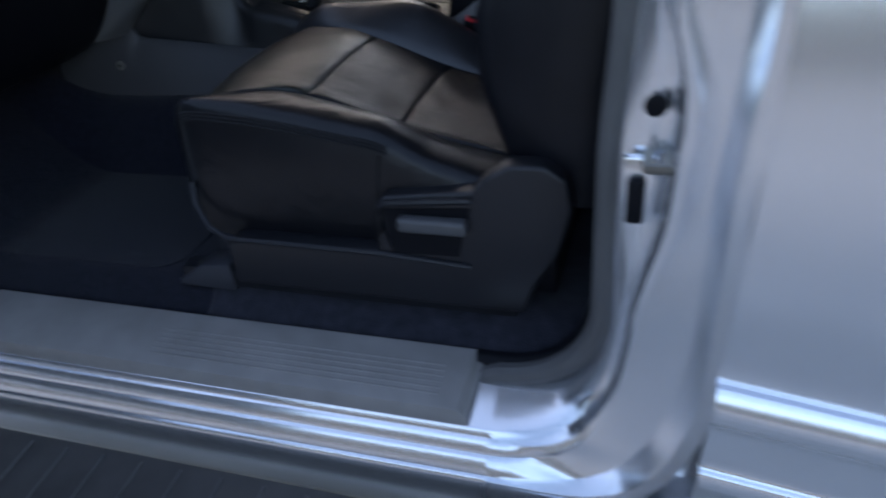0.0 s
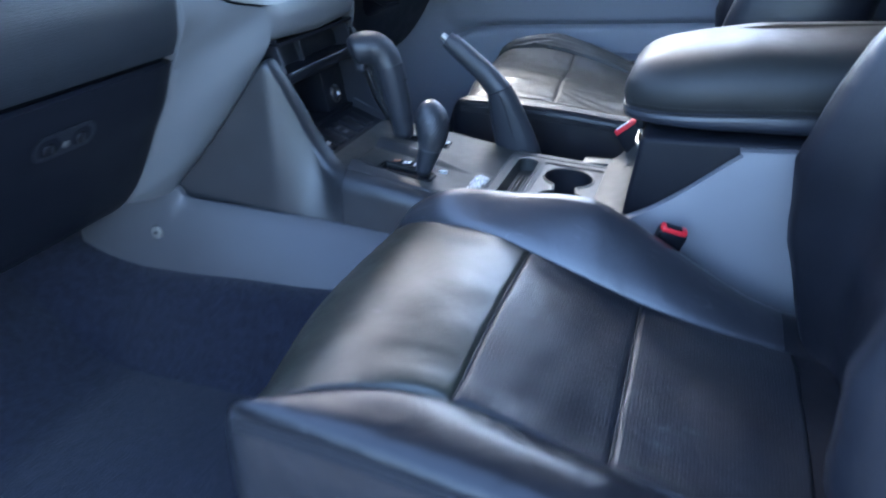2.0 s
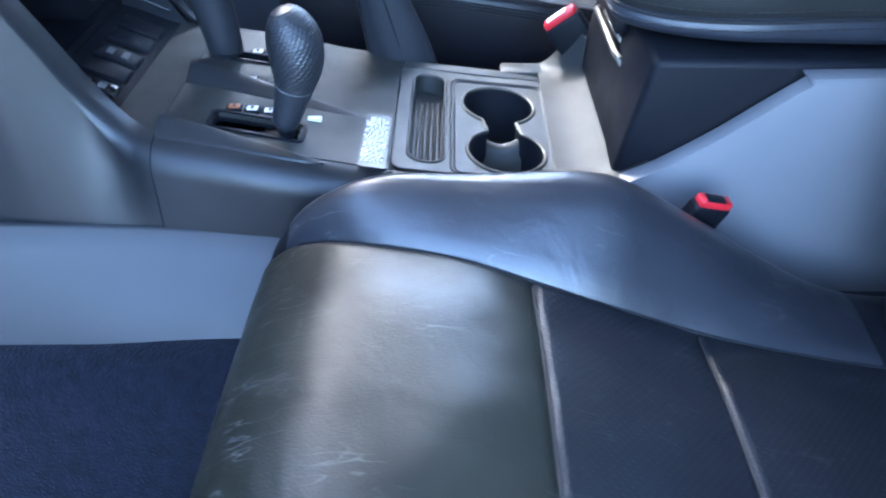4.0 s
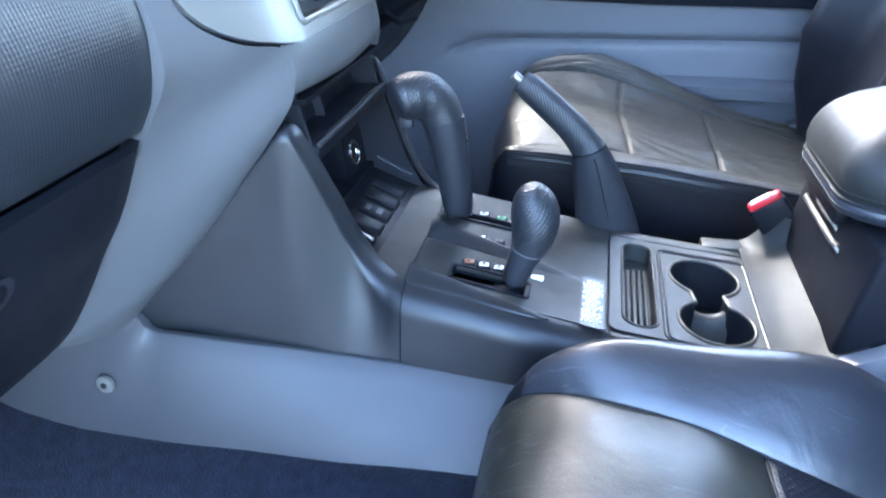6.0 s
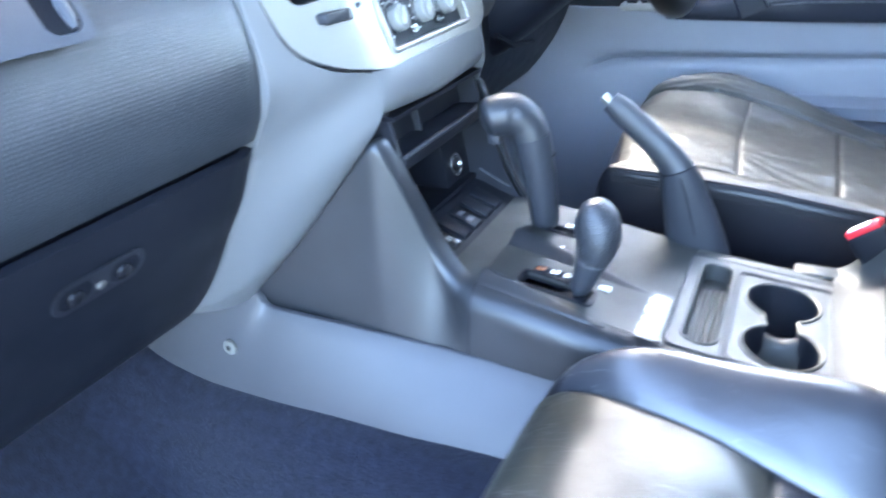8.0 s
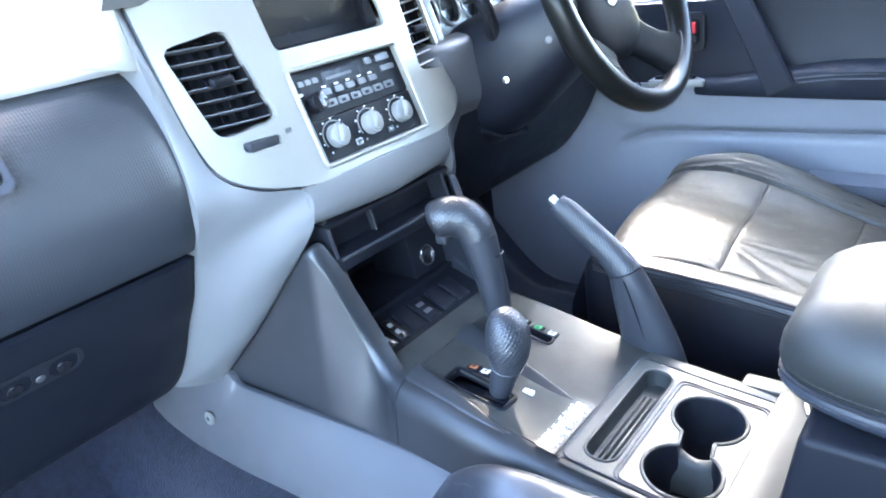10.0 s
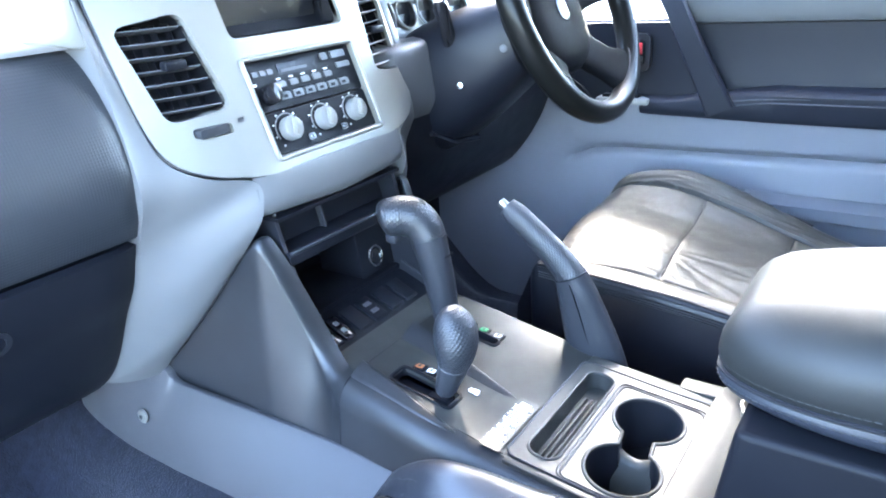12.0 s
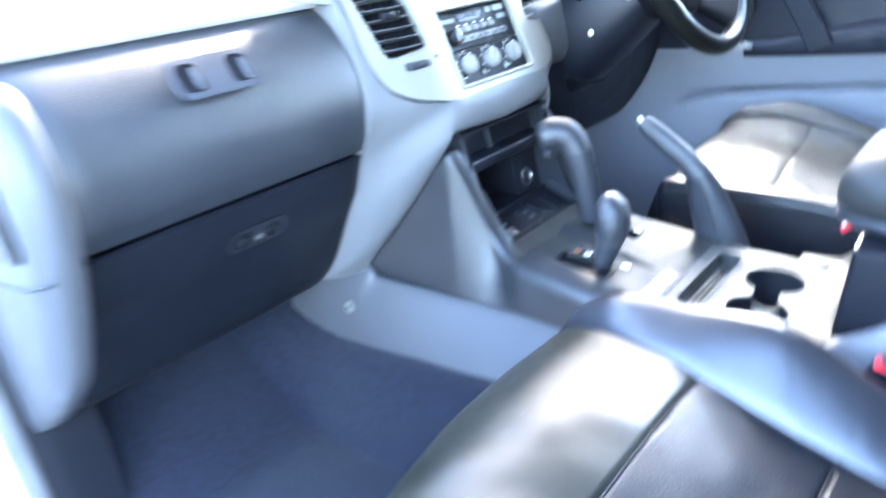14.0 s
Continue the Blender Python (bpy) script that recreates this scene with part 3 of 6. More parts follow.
def cushion_top(x, v, worn=1.0):
    """Height of the cushion above its datum at x along the seat and v across it, -1 to 1."""
    if worn > 1:
        base = flow([(0.24, 0.80), (0.255, 0.840), (0.28, 0.860), (0.33, 0.866), (0.40, 0.860), (0.47, 0.848), (0.585, 0.825), (0.70, 0.805), (0.80, 0.795)], x)
    else:
        base = flow([(0.24, 0.80), (0.255, 0.828), (0.28, 0.850), (0.33, 0.868), (0.40, 0.866), (0.47, 0.845), (0.585, 0.800), (0.70, 0.775), (0.80, 0.765)], x)
    side = min(1, max(0, (abs(v) - 0.638) / 0.30))
    side = 0.4 * side + 0.6 * math.sin(math.pi / 2 * side)
    lift = flow([(0.24, 0.0), (0.28, 0.022), (0.33, 0.037), (0.40, 0.042), (0.48, 0.070), (0.524, 0.080), (0.592, 0.065), (0.65, 0.040), (0.72, 0.012), (0.78, 0.006)], x)
    if worn > 1:
        lift = flow([(0.24, 0.004), (0.28, 0.030), (0.33, 0.047), (0.39, 0.058), (0.44, 0.057), (0.50, 0.046), (0.57, 0.029), (0.65, 0.014), (0.78, 0.005)], x)
        side = smooth((abs(v) - 0.30) / 0.62)
    crown = 0.008 * (1 - min(1, abs(v) / 0.6) ** 2)
    if v < 0 and worn > 1:
        return mix(base + crown, edge_top(x), smooth((abs(v) - 0.55) / 0.2))
    if v < 0:
        edge = flow([(0.24, 0.825), (0.25, 0.852), (0.27, 0.872), (0.35, 0.874), (0.42, 0.868), (0.535, 0.850), (0.594, 0.838), (0.67, 0.800), (0.80, 0.77)], x)
        return mix(base + crown, edge, smooth((abs(v) - 0.52) / 0.3))
    return base + lift * side + crown


def edge_top(x):
    """The squared inner edge of the worn seat."""
    return flow([(0.24, 0.835), (0.25, 0.857), (0.27, 0.864), (0.45, 0.854), (0.57, 0.840), (0.75, 0.815), (0.80, 0.81)], x)


def cushion_half(x, v=1.0, worn=1.0):
    if v < 0 and worn > 1:
        return flow([(0.235, 0.140), (0.245, 0.150), (0.27, 0.157), (0.32, 0.160), (0.80, 0.160)], x)
    if v < 0:
        return flow([(0.235, 0.203), (0.245, 0.214), (0.27, 0.224), (0.32, 0.230), (0.45, 0.236), (0.60, 0.240), (0.80, 0.243)], x)
    return flow([(0.235, 0.19), (0.245, 0.205), (0.27, 0.224), (0.32, 0.238), (0.45, 0.250), (0.80, 0.250)], x)


def wide(x, v, worn=1.0):
    return across(x, v, worn) * cushion_half(x, v, worn)


VS = [-0.93, -0.985, -1.0, -0.995, -0.98, -0.95, -0.91, -0.86, -0.80, -0.75, -0.70, -0.665, -0.645, -0.625, -0.59, -0.5, -0.4, -0.25, -0.1]
VS = VS + [0.0] + [-v for v in reversed(VS)]


def cushion_ring(x, edge=0.0, worn=1.0):
    """One cross-section of the cushion; the worn one has a squarer inner edge."""
    # one ring, from the outer foot over the top to the inner foot
    bottom = lerp([(0.235, 0.70), (0.26, 0.665), (0.31, 0.648), (0.8, 0.648)], x)
    row = []
    n = len(VS)
    for i, v in enumerate(VS):
        k = min(i, n - 1 - i)
        top = cushion_top(x, v, worn) - edge * 0.03
        rise = {0: 0.0, 1: 0.12, 2: 0.45, 3: 0.72, 4: 0.86, 5: 0.945, 6: 0.98}
        if v < 0:
            rise = {0: 0.0, 1: 0.3, 2: 0.72, 3: 0.90, 4: 0.965, 5: 0.99, 6: 1.0} if worn > 1 else {0: 0.0, 1: 0.25, 2: 0.62, 3: 0.86, 4: 0.935, 5: 0.972, 6: 0.992}
        z = mix(bottom, top, rise.get(k, 1.0))
        seam = 0.002 * (bump_at(abs(v), 0.645, 0.02))
        if k > 12:
            for sx in (0.445, 0.585):
                z -= 0.0015 * bump_at(x, sx, 0.005)
            z += 0.0028 * noise.noise((x * 18, v * 6, 3.1)) + 0.0012 * noise.noise((x * 40, v * 9, 1.7))
        z -= seam
        flare = {0: 1.07, 1: 1.045, 2: 1.025, 3: 1.005}.get(k, 1.0) if v < 0 and worn == 1 else 1.0
        row.append((x, wide(x, v, worn) * flare * (1 - edge * 0.10), z + 0.0015 * noise.noise((x * 14, v * 6, 0.3))))
    return row


def seat(name, label, centre, shift, lift, group):
    base = thing(name, label, "car seat", (shift, centre, lift), group)
    worn = 1.0 if lift == 0 else 2.0
    # the driver cushion's front edge swings forward towards the door
    # and the passenger's nose bulges forward away from its outer corner
    skew = lambda x, y: -0.030 * smooth((y + 0.15) / 0.24) * smooth((0.62 - x) / 0.34) if lift else -0.022 * smooth((y + 0.20) / 0.20) * smooth((0.40 - x) / 0.15)
    at = lambda rows: [[(x + shift + skew(x, y), y + centre, z + lift) for x, y, z in r] for r in rows]
    xs = [0.240, 0.246, 0.256, 0.27, 0.285] + list(np.linspace(0.30, 0.435, 12)) + [0.441, 0.445, 0.449, 0.455] + list(np.linspace(0.465, 0.575, 9)) + [0.581, 0.585, 0.589, 0.595] + list(np.linspace(0.605, 0.80, 14))
    rows = [cushion_ring(0.236, 1.0)] + [cushion_ring(x, 0.0, worn) for x in xs]
    part("cushion", grid(at(rows), True, True), LEATHER if lift == 0 else BACK, base, "black worn leather cushion with raised bolsters", 70)
    # the creased top panels lie a little proud of the leather shell
    inset = [-0.642, -0.636, -0.63, -0.615] + list(np.linspace(-0.60, 0.60, 19 if lift == 0 else 60)) + [0.615, 0.63, 0.636, 0.642]

    def panel(pname, xa, xb, mat, plabel):
        prow = []
        for x in [xa, xa + 0.002, xa + 0.0045] + ([0.252, 0.257, 0.263, 0.270] if xa < 0.25 else []) + list(np.linspace(xa + (0.034 if xa < 0.25 else 0.007), xb - 0.007, 14 if lift == 0 else 28)) + [xb - 0.0045, xb - 0.002, xb]:
            ring = dict(zip(VS, cushion_ring(x, 0.0, worn)))
            keys = [q for q in VS if abs(q) < 0.9]
            row = []
            for v in inset:
                z = float(np.interp(v, keys, [ring[q][2] for q in keys]))
                e = max(0.0, min(1, (x - xa) / 0.0045, (xb - x) / 0.0045, (0.642 - abs(v)) / 0.014))
                crease = 0.0012 * noise.noise((x * 24, v * 5, 5.0))
                if not lift:
                    crease += 0.0010 * math.sin(38 * v + 9 * x) * bump_at(abs(v), 0.5, 0.25)
                    crease += 0.0009 * (1 - min(1, abs(noise.noise((x * 16 + 3, v * 7 + 9 * x, 2.7))) * 5)) ** 2
                if lift:
                    # folds that fan out from the middle of the cross seam
                    dx, dy = x - 0.405, (v + 0.12) * 0.22
                    turn, reach = math.atan2(dy, dx), math.hypot(dx, dy)
                    wob = 0.5 * noise.noise((x * 9, v * 3, 7.0))
                    f = noise.noise((turn * 3.1 + wob, reach * 5, 2.0))
                    g = noise.noise((turn * 6.5 + wob, reach * 9, 8.0))
                    rear = smooth((x - 0.44) / 0.02) * smooth((reach - 0.03) / 0.05)
                    inner = 0.35 + 0.65 * smooth((0.15 - v) / 0.5)
                    crease += rear * inner * (0.0026 * (1 - min(1, abs(f) * 2.4)) ** 2 + 0.0012 * (1 - min(1, abs(g) * 3.0)) ** 2)
                    h = noise.noise((x * 14 + 5, v * 6 + 12 * x, 1.0))
                    crease += 0.0008 * (1 - min(1, abs(h) * 4)) ** 2 * (1 - rear)
                row.append((x - 0.0022 * e * smooth((0.275 - x) / 0.03), wide(x, v, worn), z + 0.0008 + (0.0024 if lift == 0 else 0.0005) * math.sqrt(e) + crease * e))
            prow.append(row)
        part(pname, grid(at(prow)), mat, base, plabel, 70)

    panel("front_panel", 0.2425 if lift == 0 else 0.262, 0.4443, LEATHERTOP if lift == 0 else WORN_SHEEN, "creased black leather front panel, lit tone in its colour")
    panel("middle_panel", 0.4457, 0.5843, PERF if lift == 0 else WORN_SHEEN, "perforated leather centre panel")
    panel("rear_panel", 0.5857, 0.76, PERF if lift == 0 else WORN_SHEEN, "perforated leather rear panel")
    # the worn cap on the driver's outer bolster, sheen in its colour
    if lift:
        # the border between seam and piping on the inner edge, tan sheen coloured in
        strip = []
        for x in np.linspace(0.262, 0.755, 50):
            ends = min(1.0, (x - 0.262) / 0.01, (0.755 - x) / 0.01)
            ring = cushion_ring(x, 0.0, worn)[6:13]
            strip.append([(p[0], p[1] + 0.0004, p[2] + (0.0020 if 0 < k < 6 else -0.001) * ends - 0.002 * (1 - ends)) for k, p in enumerate(ring)])
        for k, r in ((5, 0.0024), (4, 0.0020)):
            line = [cushion_ring(x, 0.0, worn)[k] for x in np.linspace(0.262, 0.755, 60)]
            part("piping", tube(at([line])[0], r, 6), PIPING, base, "black twin piping")
        part("border_strip", grid(at(strip)), WORN_SHEEN, base, "worn black leather border, tan sheen in its colour", 80)
    if not lift:
        roll = []
        for x in np.linspace(0.266, 0.755, 60):
            ends = min(1.0, (x - 0.266) / 0.01, (0.755 - x) / 0.01)
            ring = cushion_ring(x)[-13:-2]
            roll.append([(p[0], p[1] - 0.0010, p[2] + (0.0022 if 0 < k < 10 else -0.002) * (ends if k else 1) - 0.002 * (1 - ends)) for k, p in enumerate(ring)])
        part("bolster_roll", grid(at(roll)), BOLSTER, base, "polished black leather bolster roll, blue sheen in its colour", 80)
    if lift:
        cap = []
        for x in np.linspace(0.262, 0.758, 64):
            ends = max(0.0, min(1.0, (x - 0.262) / 0.012, (0.758 - x) / 0.012))
            ring = [np.array(p) for p in cushion_ring(x, 0.0, worn)[-13:-3]]
            row = []
            for k in range(37):
                t = k / 4
                a = min(int(t), 8)
                p = ring[a] + (ring[a + 1] - ring[a]) * (t - a)
                e = ends * max(0.0, min(1.0, k / 3, (36 - k) / 3))
                f = noise.noise((x * 2.5, k * 0.105 - x * 3.0, 9.0))
                g = noise.noise((x * 7, k * 0.21 - x * 6, 4.0))
                fold = 0.0055 * (1 - min(1, abs(f) * 2.2)) ** 2 + 0.0014 * (1 - min(1, abs(g) * 3.0)) ** 2
                row.append((p[0], p[1] + 0.0015 * e * (k / 36), p[2] - 0.002 + (0.0042 + fold) * e))
            cap.append(row)
        part("bolster_cap", grid(at(cap)), WORN_SHEEN, base, "creased leather bolster cap", 70)
    for sx in (0.445, 0.585):
        line = [(sx, wide(sx, v, worn), cushion_top(sx, v, worn) + 0.0002) for v in np.linspace(-0.62, 0.62, 13)]
        part("cross_seam", tube(at([line])[0], 0.0012, 6), THREAD if lift == 0 else PIPING, base)
    for s in (-1, 1):
        line = [(x, s * seam_at(x, s, worn) * cushion_half(x, s, worn), cushion_top(x, s * 0.645, worn) - 0.0012) for x in np.linspace(0.262, 0.76, 26)]
        part("bolster_seam", tube(at([line])[0], 0.0016, 6), PIPING, base)
        for dz in (0.0, 0.008, 0.016) if lift or s < 0 else ():
            line = []
            for x in np.linspace(0.262, 0.60 if s > 0 or lift == 0 else 0.74, 24):
                if s > 0:
                    z = mix(0.648, cushion_top(x, s, worn), lerp([(0.27, 0.90), (0.6, 0.965)], x)) - dz
                    y = 0.985 * cushion_half(x)
                elif lift:
                    z, y = edge_top(x) - 0.016 - 0.5 * dz, -1.001 * cushion_half(x, -1, worn)
                else:
                    z, y = mix(0.648, cushion_top(x, -1), 0.915) - 0.62 * dz, -(0.998 + 0.6 * dz) * cushion_half(x, -1)
                line.append((x, y, z))
            part("side_piping", tube(at([line])[0], 0.0022, 6), PIPING, base)
    if not lift:
        # the front part of the outer side ends at an upright seam
        part("side_seam", tube([(0.590 - 0.02 * t, centre - mix(0.243, 0.251, t), mix(0.808, 0.668, t)) for t in np.linspace(0, 1, 8)], 0.0018, 6), PIPING, base)
    # backrest: rings up a leaning axis
    rows = []
    for h in np.linspace(0, 1, 26):
        z = mix(0.74, 1.36, h)
        lean = lerp([(0.74, 0.80), (0.90, 0.795), (1.05, 0.83), (1.36, 0.935)], z)
        w = lerp([(0, 0.235), (0.15, 0.25), (0.6, 0.25), (0.85, 0.225), (0.95, 0.20), (1, 0.16)], h)
        thick = lerp([(0, 0.13), (0.3, 0.14), (0.8, 0.12), (0.95, 0.10), (1, 0.06)], h)
        bol = lerp([(0, 0.03), (0.2, 0.06), (0.4, 0.095), (0.6, 0.085), (0.85, 0.04), (1, 0.0)], h)
        row = []
        for k in range(44):
            a = 2 * math.pi * k / 44
            c, s = math.cos(a), math.sin(a)
            v = math.copysign(abs(s) ** 0.45, s)
            f = math.copysign(abs(c) ** 0.55, c)
            x = lean + thick * 0.5 * (1 - f)
            if f > 0:
                x -= bol * smooth((abs(v) - 0.45) / 0.3) * smooth((1.02 - abs(v)) / 0.2)
                x += 0.005 * bump_at(abs(v), 0.58, 0.05)
                x += 0.003 * noise.noise((z * 16, v * 6, 7.7))
            row.append((x, v * w, z))
        rows.append(row)
    part("backrest", grid(at(rows), True, True), BACK, base, "black leather backrest with padded bolsters", 60)
    for s in (-1, 1):
        part("backrest_seam", tube([(lerp([(0.74, 0.80), (0.90, 0.795), (1.05, 0.83), (1.36, 0.935)], z) + shift - 0.004, s * 0.145 + centre, z + lift) for z in np.linspace(0.80, 1.25, 16)], 0.002, 6), PIPING, base)
    hr = box(0.93 + shift, 1.04 + shift, centre - 0.13, centre + 0.13, 1.40 + lift, 1.58 + lift, 0.045, 5)
    headrest = part("headrest", hr, BACK, base)
    for s in (-1, 1):
        part("headrest_post", tube([(0.975 + shift, centre + s * 0.07, 1.34 + lift), (0.99 + shift, centre + s * 0.07, 1.42 + lift)], 0.006, 8), CHROME, headrest)
    out = -1 if centre < 0 else 1
    ys = centre + out * 0.262
    ya, yb = ys - out * 0.03, ys + out * 0.008
    # plastic side cover: low strip with a hump behind and a recess for the lever
    cover = [(0.315, 0.575), (0.318, 0.655), (0.345, 0.662), (0.58, 0.664), (0.585, 0.745), (0.60, 0.757), (0.728, 0.772), (0.745, 0.792), (0.778, 0.814), (0.828, 0.815), (0.856, 0.795), (0.864, 0.752), (0.845, 0.68), (0.815, 0.63), (0.798, 0.575)]
    part("side_cover", prism([(x + shift, z + lift) for x, z in cover], "y", ya, yb, 0.006, 3), DARK, base, "charcoal plastic seat side cover")
    part("trim_strip", tube([(0.256 + shift, ys - out * 0.03, 0.738 + lift), (0.264 + shift, ys - out * 0.015, 0.705 + lift), (0.288 + shift, ys, 0.676 + lift), (0.322 + shift, yb, 0.662 + lift), (0.58 + shift, yb + out * 0.002, 0.662 + lift), (0.72 + shift, yb + out * 0.002, 0.652 + lift)], 0.0045, 8), GRIP, base)
    part("lever_frame", tube([(x + shift, yb + out * 0.003, z + lift) for x, z in [(0.60, 0.675), (0.592, 0.70), (0.594, 0.742), (0.605, 0.749), (0.728, 0.761)]], 0.005, 8), DARK, base)
    part("recess", prism([(x + shift, z + lift) for x, z in [(0.603, 0.665), (0.600, 0.738), (0.725, 0.748), (0.705, 0.668)]], "y", yb + out * 0.0005, yb + out * 0.002), BLACK, base)
    part("recline_lever", box(0.622 + shift, 0.722 + shift, min(yb, yb + out * 0.022), max(yb, yb + out * 0.022), 0.712 + lift, 0.734 + lift, 0.006, 3), SLAT, base, "satin grey recline lever")
    # rails and feet
    for yy in (centre - (0.235 if lift == 0 else 0.14), centre + 0.235):
        part("rail", box(0.20 + shift, 0.78 + shift, yy - 0.018, yy + 0.018, 0.552, 0.585, 0.003), DARK, base)
        part("rail_foot", prism([(0.19 + shift, 0.548), (0.19 + shift, 0.558), (0.245 + shift, 0.595), (0.30 + shift, 0.60), (0.30 + shift, 0.548)], "y", yy - 0.024, yy + 0.024, 0.003), HANDLE, base, "worn grey plastic rail foot")
        part("rail_bolt", disc((0.222 + shift, yy, 0.578), (-0.5, 0, 1), 0.009, 0.005, 6), STEEL, base)
    part("rail_end", box(0.655 + shift, 0.715 + shift, centre + out * 0.245 - 0.012, centre + out * 0.245 + 0.012, 0.566, 0.584, 0.003), STEEL, base, "bright steel rail end")
    part("pan", box(0.31 + shift, 0.84 + shift, centre - (0.23 if lift == 0 else 0.14), centre + 0.23, 0.585, 0.655 + lift, 0.01), BLACK, base)
    part("slide_bar", tube([(0.32 + shift, centre - 0.12, 0.60), (0.27 + shift, centre - 0.12, 0.605), (0.27 + shift, centre + 0.12, 0.605), (0.32 + shift, centre + 0.12, 0.60)], 0.006, 8), STEEL, base)
    return base


seat("front_seat", "black leather front passenger seat with raised bolsters and creased cushion", -0.442, 0.0, 0.0, "front seats")
seat("front_seat", "black leather driver seat with worn shiny creased cushion", 0.415, -0.095, 0.022, "front seats")


# ---- dashboard ----
dash = thing("dashboard", "grey two-tone dashboard with a silver centre stack and glovebox", "dashboard")
GLOVE = [(-0.20, 1.292), (-0.148, 1.290), (-0.117, 1.279), (-0.092, 1.256), (-0.070, 1.222), (-0.056, 1.186), (-0.050, 1.150), (-0.057, 1.107), (-0.073, 1.078)]
LOWER = [(-0.078, 1.072), (-0.088, 1.050), (-0.108, 1.010), (-0.135, 0.970), (-0.170, 0.915), (-0.205, 0.870), (-0.245, 0.838), (-0.30, 0.815)]


def dash_span(profile, y0, y1, n=24):
    rows = []
    for y in np.linspace(y0, y1, n):
        t = (y - y0) / (y1 - y0)
        edge = min(1, min(t, 1 - t) / 0.05)
        rows.append([(p[0] - 0.010 * (1 - math.sqrt(edge)), y, p[2]) for p in spline([(c, 0, d) for c, d in profile], 30)])
    return rows


part("glovebox_lid", sheet(dash_span(GLOVE[1:], -0.690, -0.237), 0.01), DASH, dash, "dimpled grey padded upper glovebox lid")
part("lower_glovebox", sheet(dash_span(LOWER, -0.690, -0.258), 0.01), DASHLOW, dash, "charcoal lower glovebox door")
TOP = [(-0.78, 1.262), (-0.60, 1.31), (-0.40, 1.332), (-0.25, 1.318), (-0.17, 1.307), (-0.128, 1.300), (-0.117, 1.293), (-0.124, 1.285)]
part("dash_top", sheet([[(p[0], y, p[2] + 0.042 * smooth((0.40 - abs(y)) / 0.15) * smooth((p[0] + 0.62) / 0.25) * smooth((-0.185 - p[0]) / 0.10)) for p in spline([(a, 0, b) for a, b in TOP], 36)] for y in np.linspace(-0.70, 0.74, 48)], 0.01), DASHTOP, dash, "dash top with sunlight put into its pale colour")
CORE = [(-0.80, 0.80), (-0.80, 1.25), (-0.40, 1.31), (-0.19, 1.275), (-0.10, 1.235), (-0.075, 1.18), (-0.07, 1.13), (-0.095, 1.07), (-0.15, 0.98), (-0.23, 0.87), (-0.32, 0.825)]
part("core", prism(CORE, "y", -0.685, -0.24), BLACK, dash)
part("core_behind_stack", prism([(x - 0.06, z) for x, z in CORE], "y", -0.24, 0.24), BLACK, dash)
part("stack_cowl", sheet([[(-0.30, y, 1.322), (-0.20, y, 1.345 + 0.015 * math.cos(y * 6)), (-0.13, y, 1.372), (-0.098, y, 1.374), (-0.088, y, 1.362), (-0.10, y, 1.35)] for y in np.linspace(-0.262, 0.262, 16)], 0.004), SILVER, dash, "silver cowl over the stack", 60)
part("cowl_cheek", prism([(-0.30, 1.322), (-0.20, 1.344), (-0.13, 1.3705), (-0.10, 1.372), (-0.105, 1.30), (-0.30, 1.30)], "y", 0.262, 0.254), DASHTOP, dash, "cowl cheek in the sunlit dash colour")
# the pad sweeps down from the cowl to the lid's corner
rows = []
for t in np.linspace(0, 1, 14):
    near = np.array((mix(-0.088, -0.106, t), -0.2475, mix(1.286, 1.372, t)))
    far = np.array((mix(-0.128, -0.34, t), mix(-0.300, -0.345, t), mix(1.299, 1.345, t)))
    one, two = near + np.array((-0.006, -0.028 - 0.02 * t, 0.004)), far + np.array((0.045, 0.030, -0.004))
    rows.append([tuple((1 - k) ** 3 * near + 3 * k * (1 - k) ** 2 * one + 3 * k * k * (1 - k) * two + k ** 3 * far) for k in np.linspace(0, 1, 14)])
# paler than the leg below: the sun on the shoulder is in the colour
part("shoulder", sheet(rows, 0.003), BEZEL, dash, "shoulder beside the stack, sunlit paleness in its colour", 70)
part("dash_top_seam", tube([(-0.30, -0.70, 1.3275), (-0.29, -0.45, 1.3275), (-0.27, -0.25, 1.3265)], 0.0015, 6), GREY, dash)
# latch in the lid: a shallow tray with two pulls
def lid_x(z, profile):
    pts = spline([(p, 0, q) for p, q in profile], 60)
    return float(np.interp(-z, [-p[2] for p in pts], [p[0] for p in pts]))


part("latch_frame", plate(rounded(-0.526, -0.413, 1.208, 1.253, 0.012), [rounded(-0.519, -0.488, 1.2145, 1.2475, 0.010), rounded(-0.451, -0.420, 1.2145, 1.2475, 0.010)],
                          lambda u, v, d: (lid_x(v, GLOVE) + 0.0140 - d, u, v + 0.004), 0.006), HANDLE, dash, "grey latch surround")
for u in (-0.5035, -0.4355):
    part("latch_well", plate(rounded(u - 0.0165, u + 0.0165, 1.213, 1.249, 0.010), [], lambda a, v, d: (lid_x(v, GLOVE) + 0.0112 - d, a, v + 0.003), 0.004), BLACK, dash, "dark latch well")
    part("latch_pull", tube([(lid_x(z, GLOVE) + 0.0120, u + 0.008, z + 0.003) for z in (1.218, 1.226, 1.234, 1.242)], [0.003, 0.005, 0.005, 0.003], 8), HANDLE, dash)
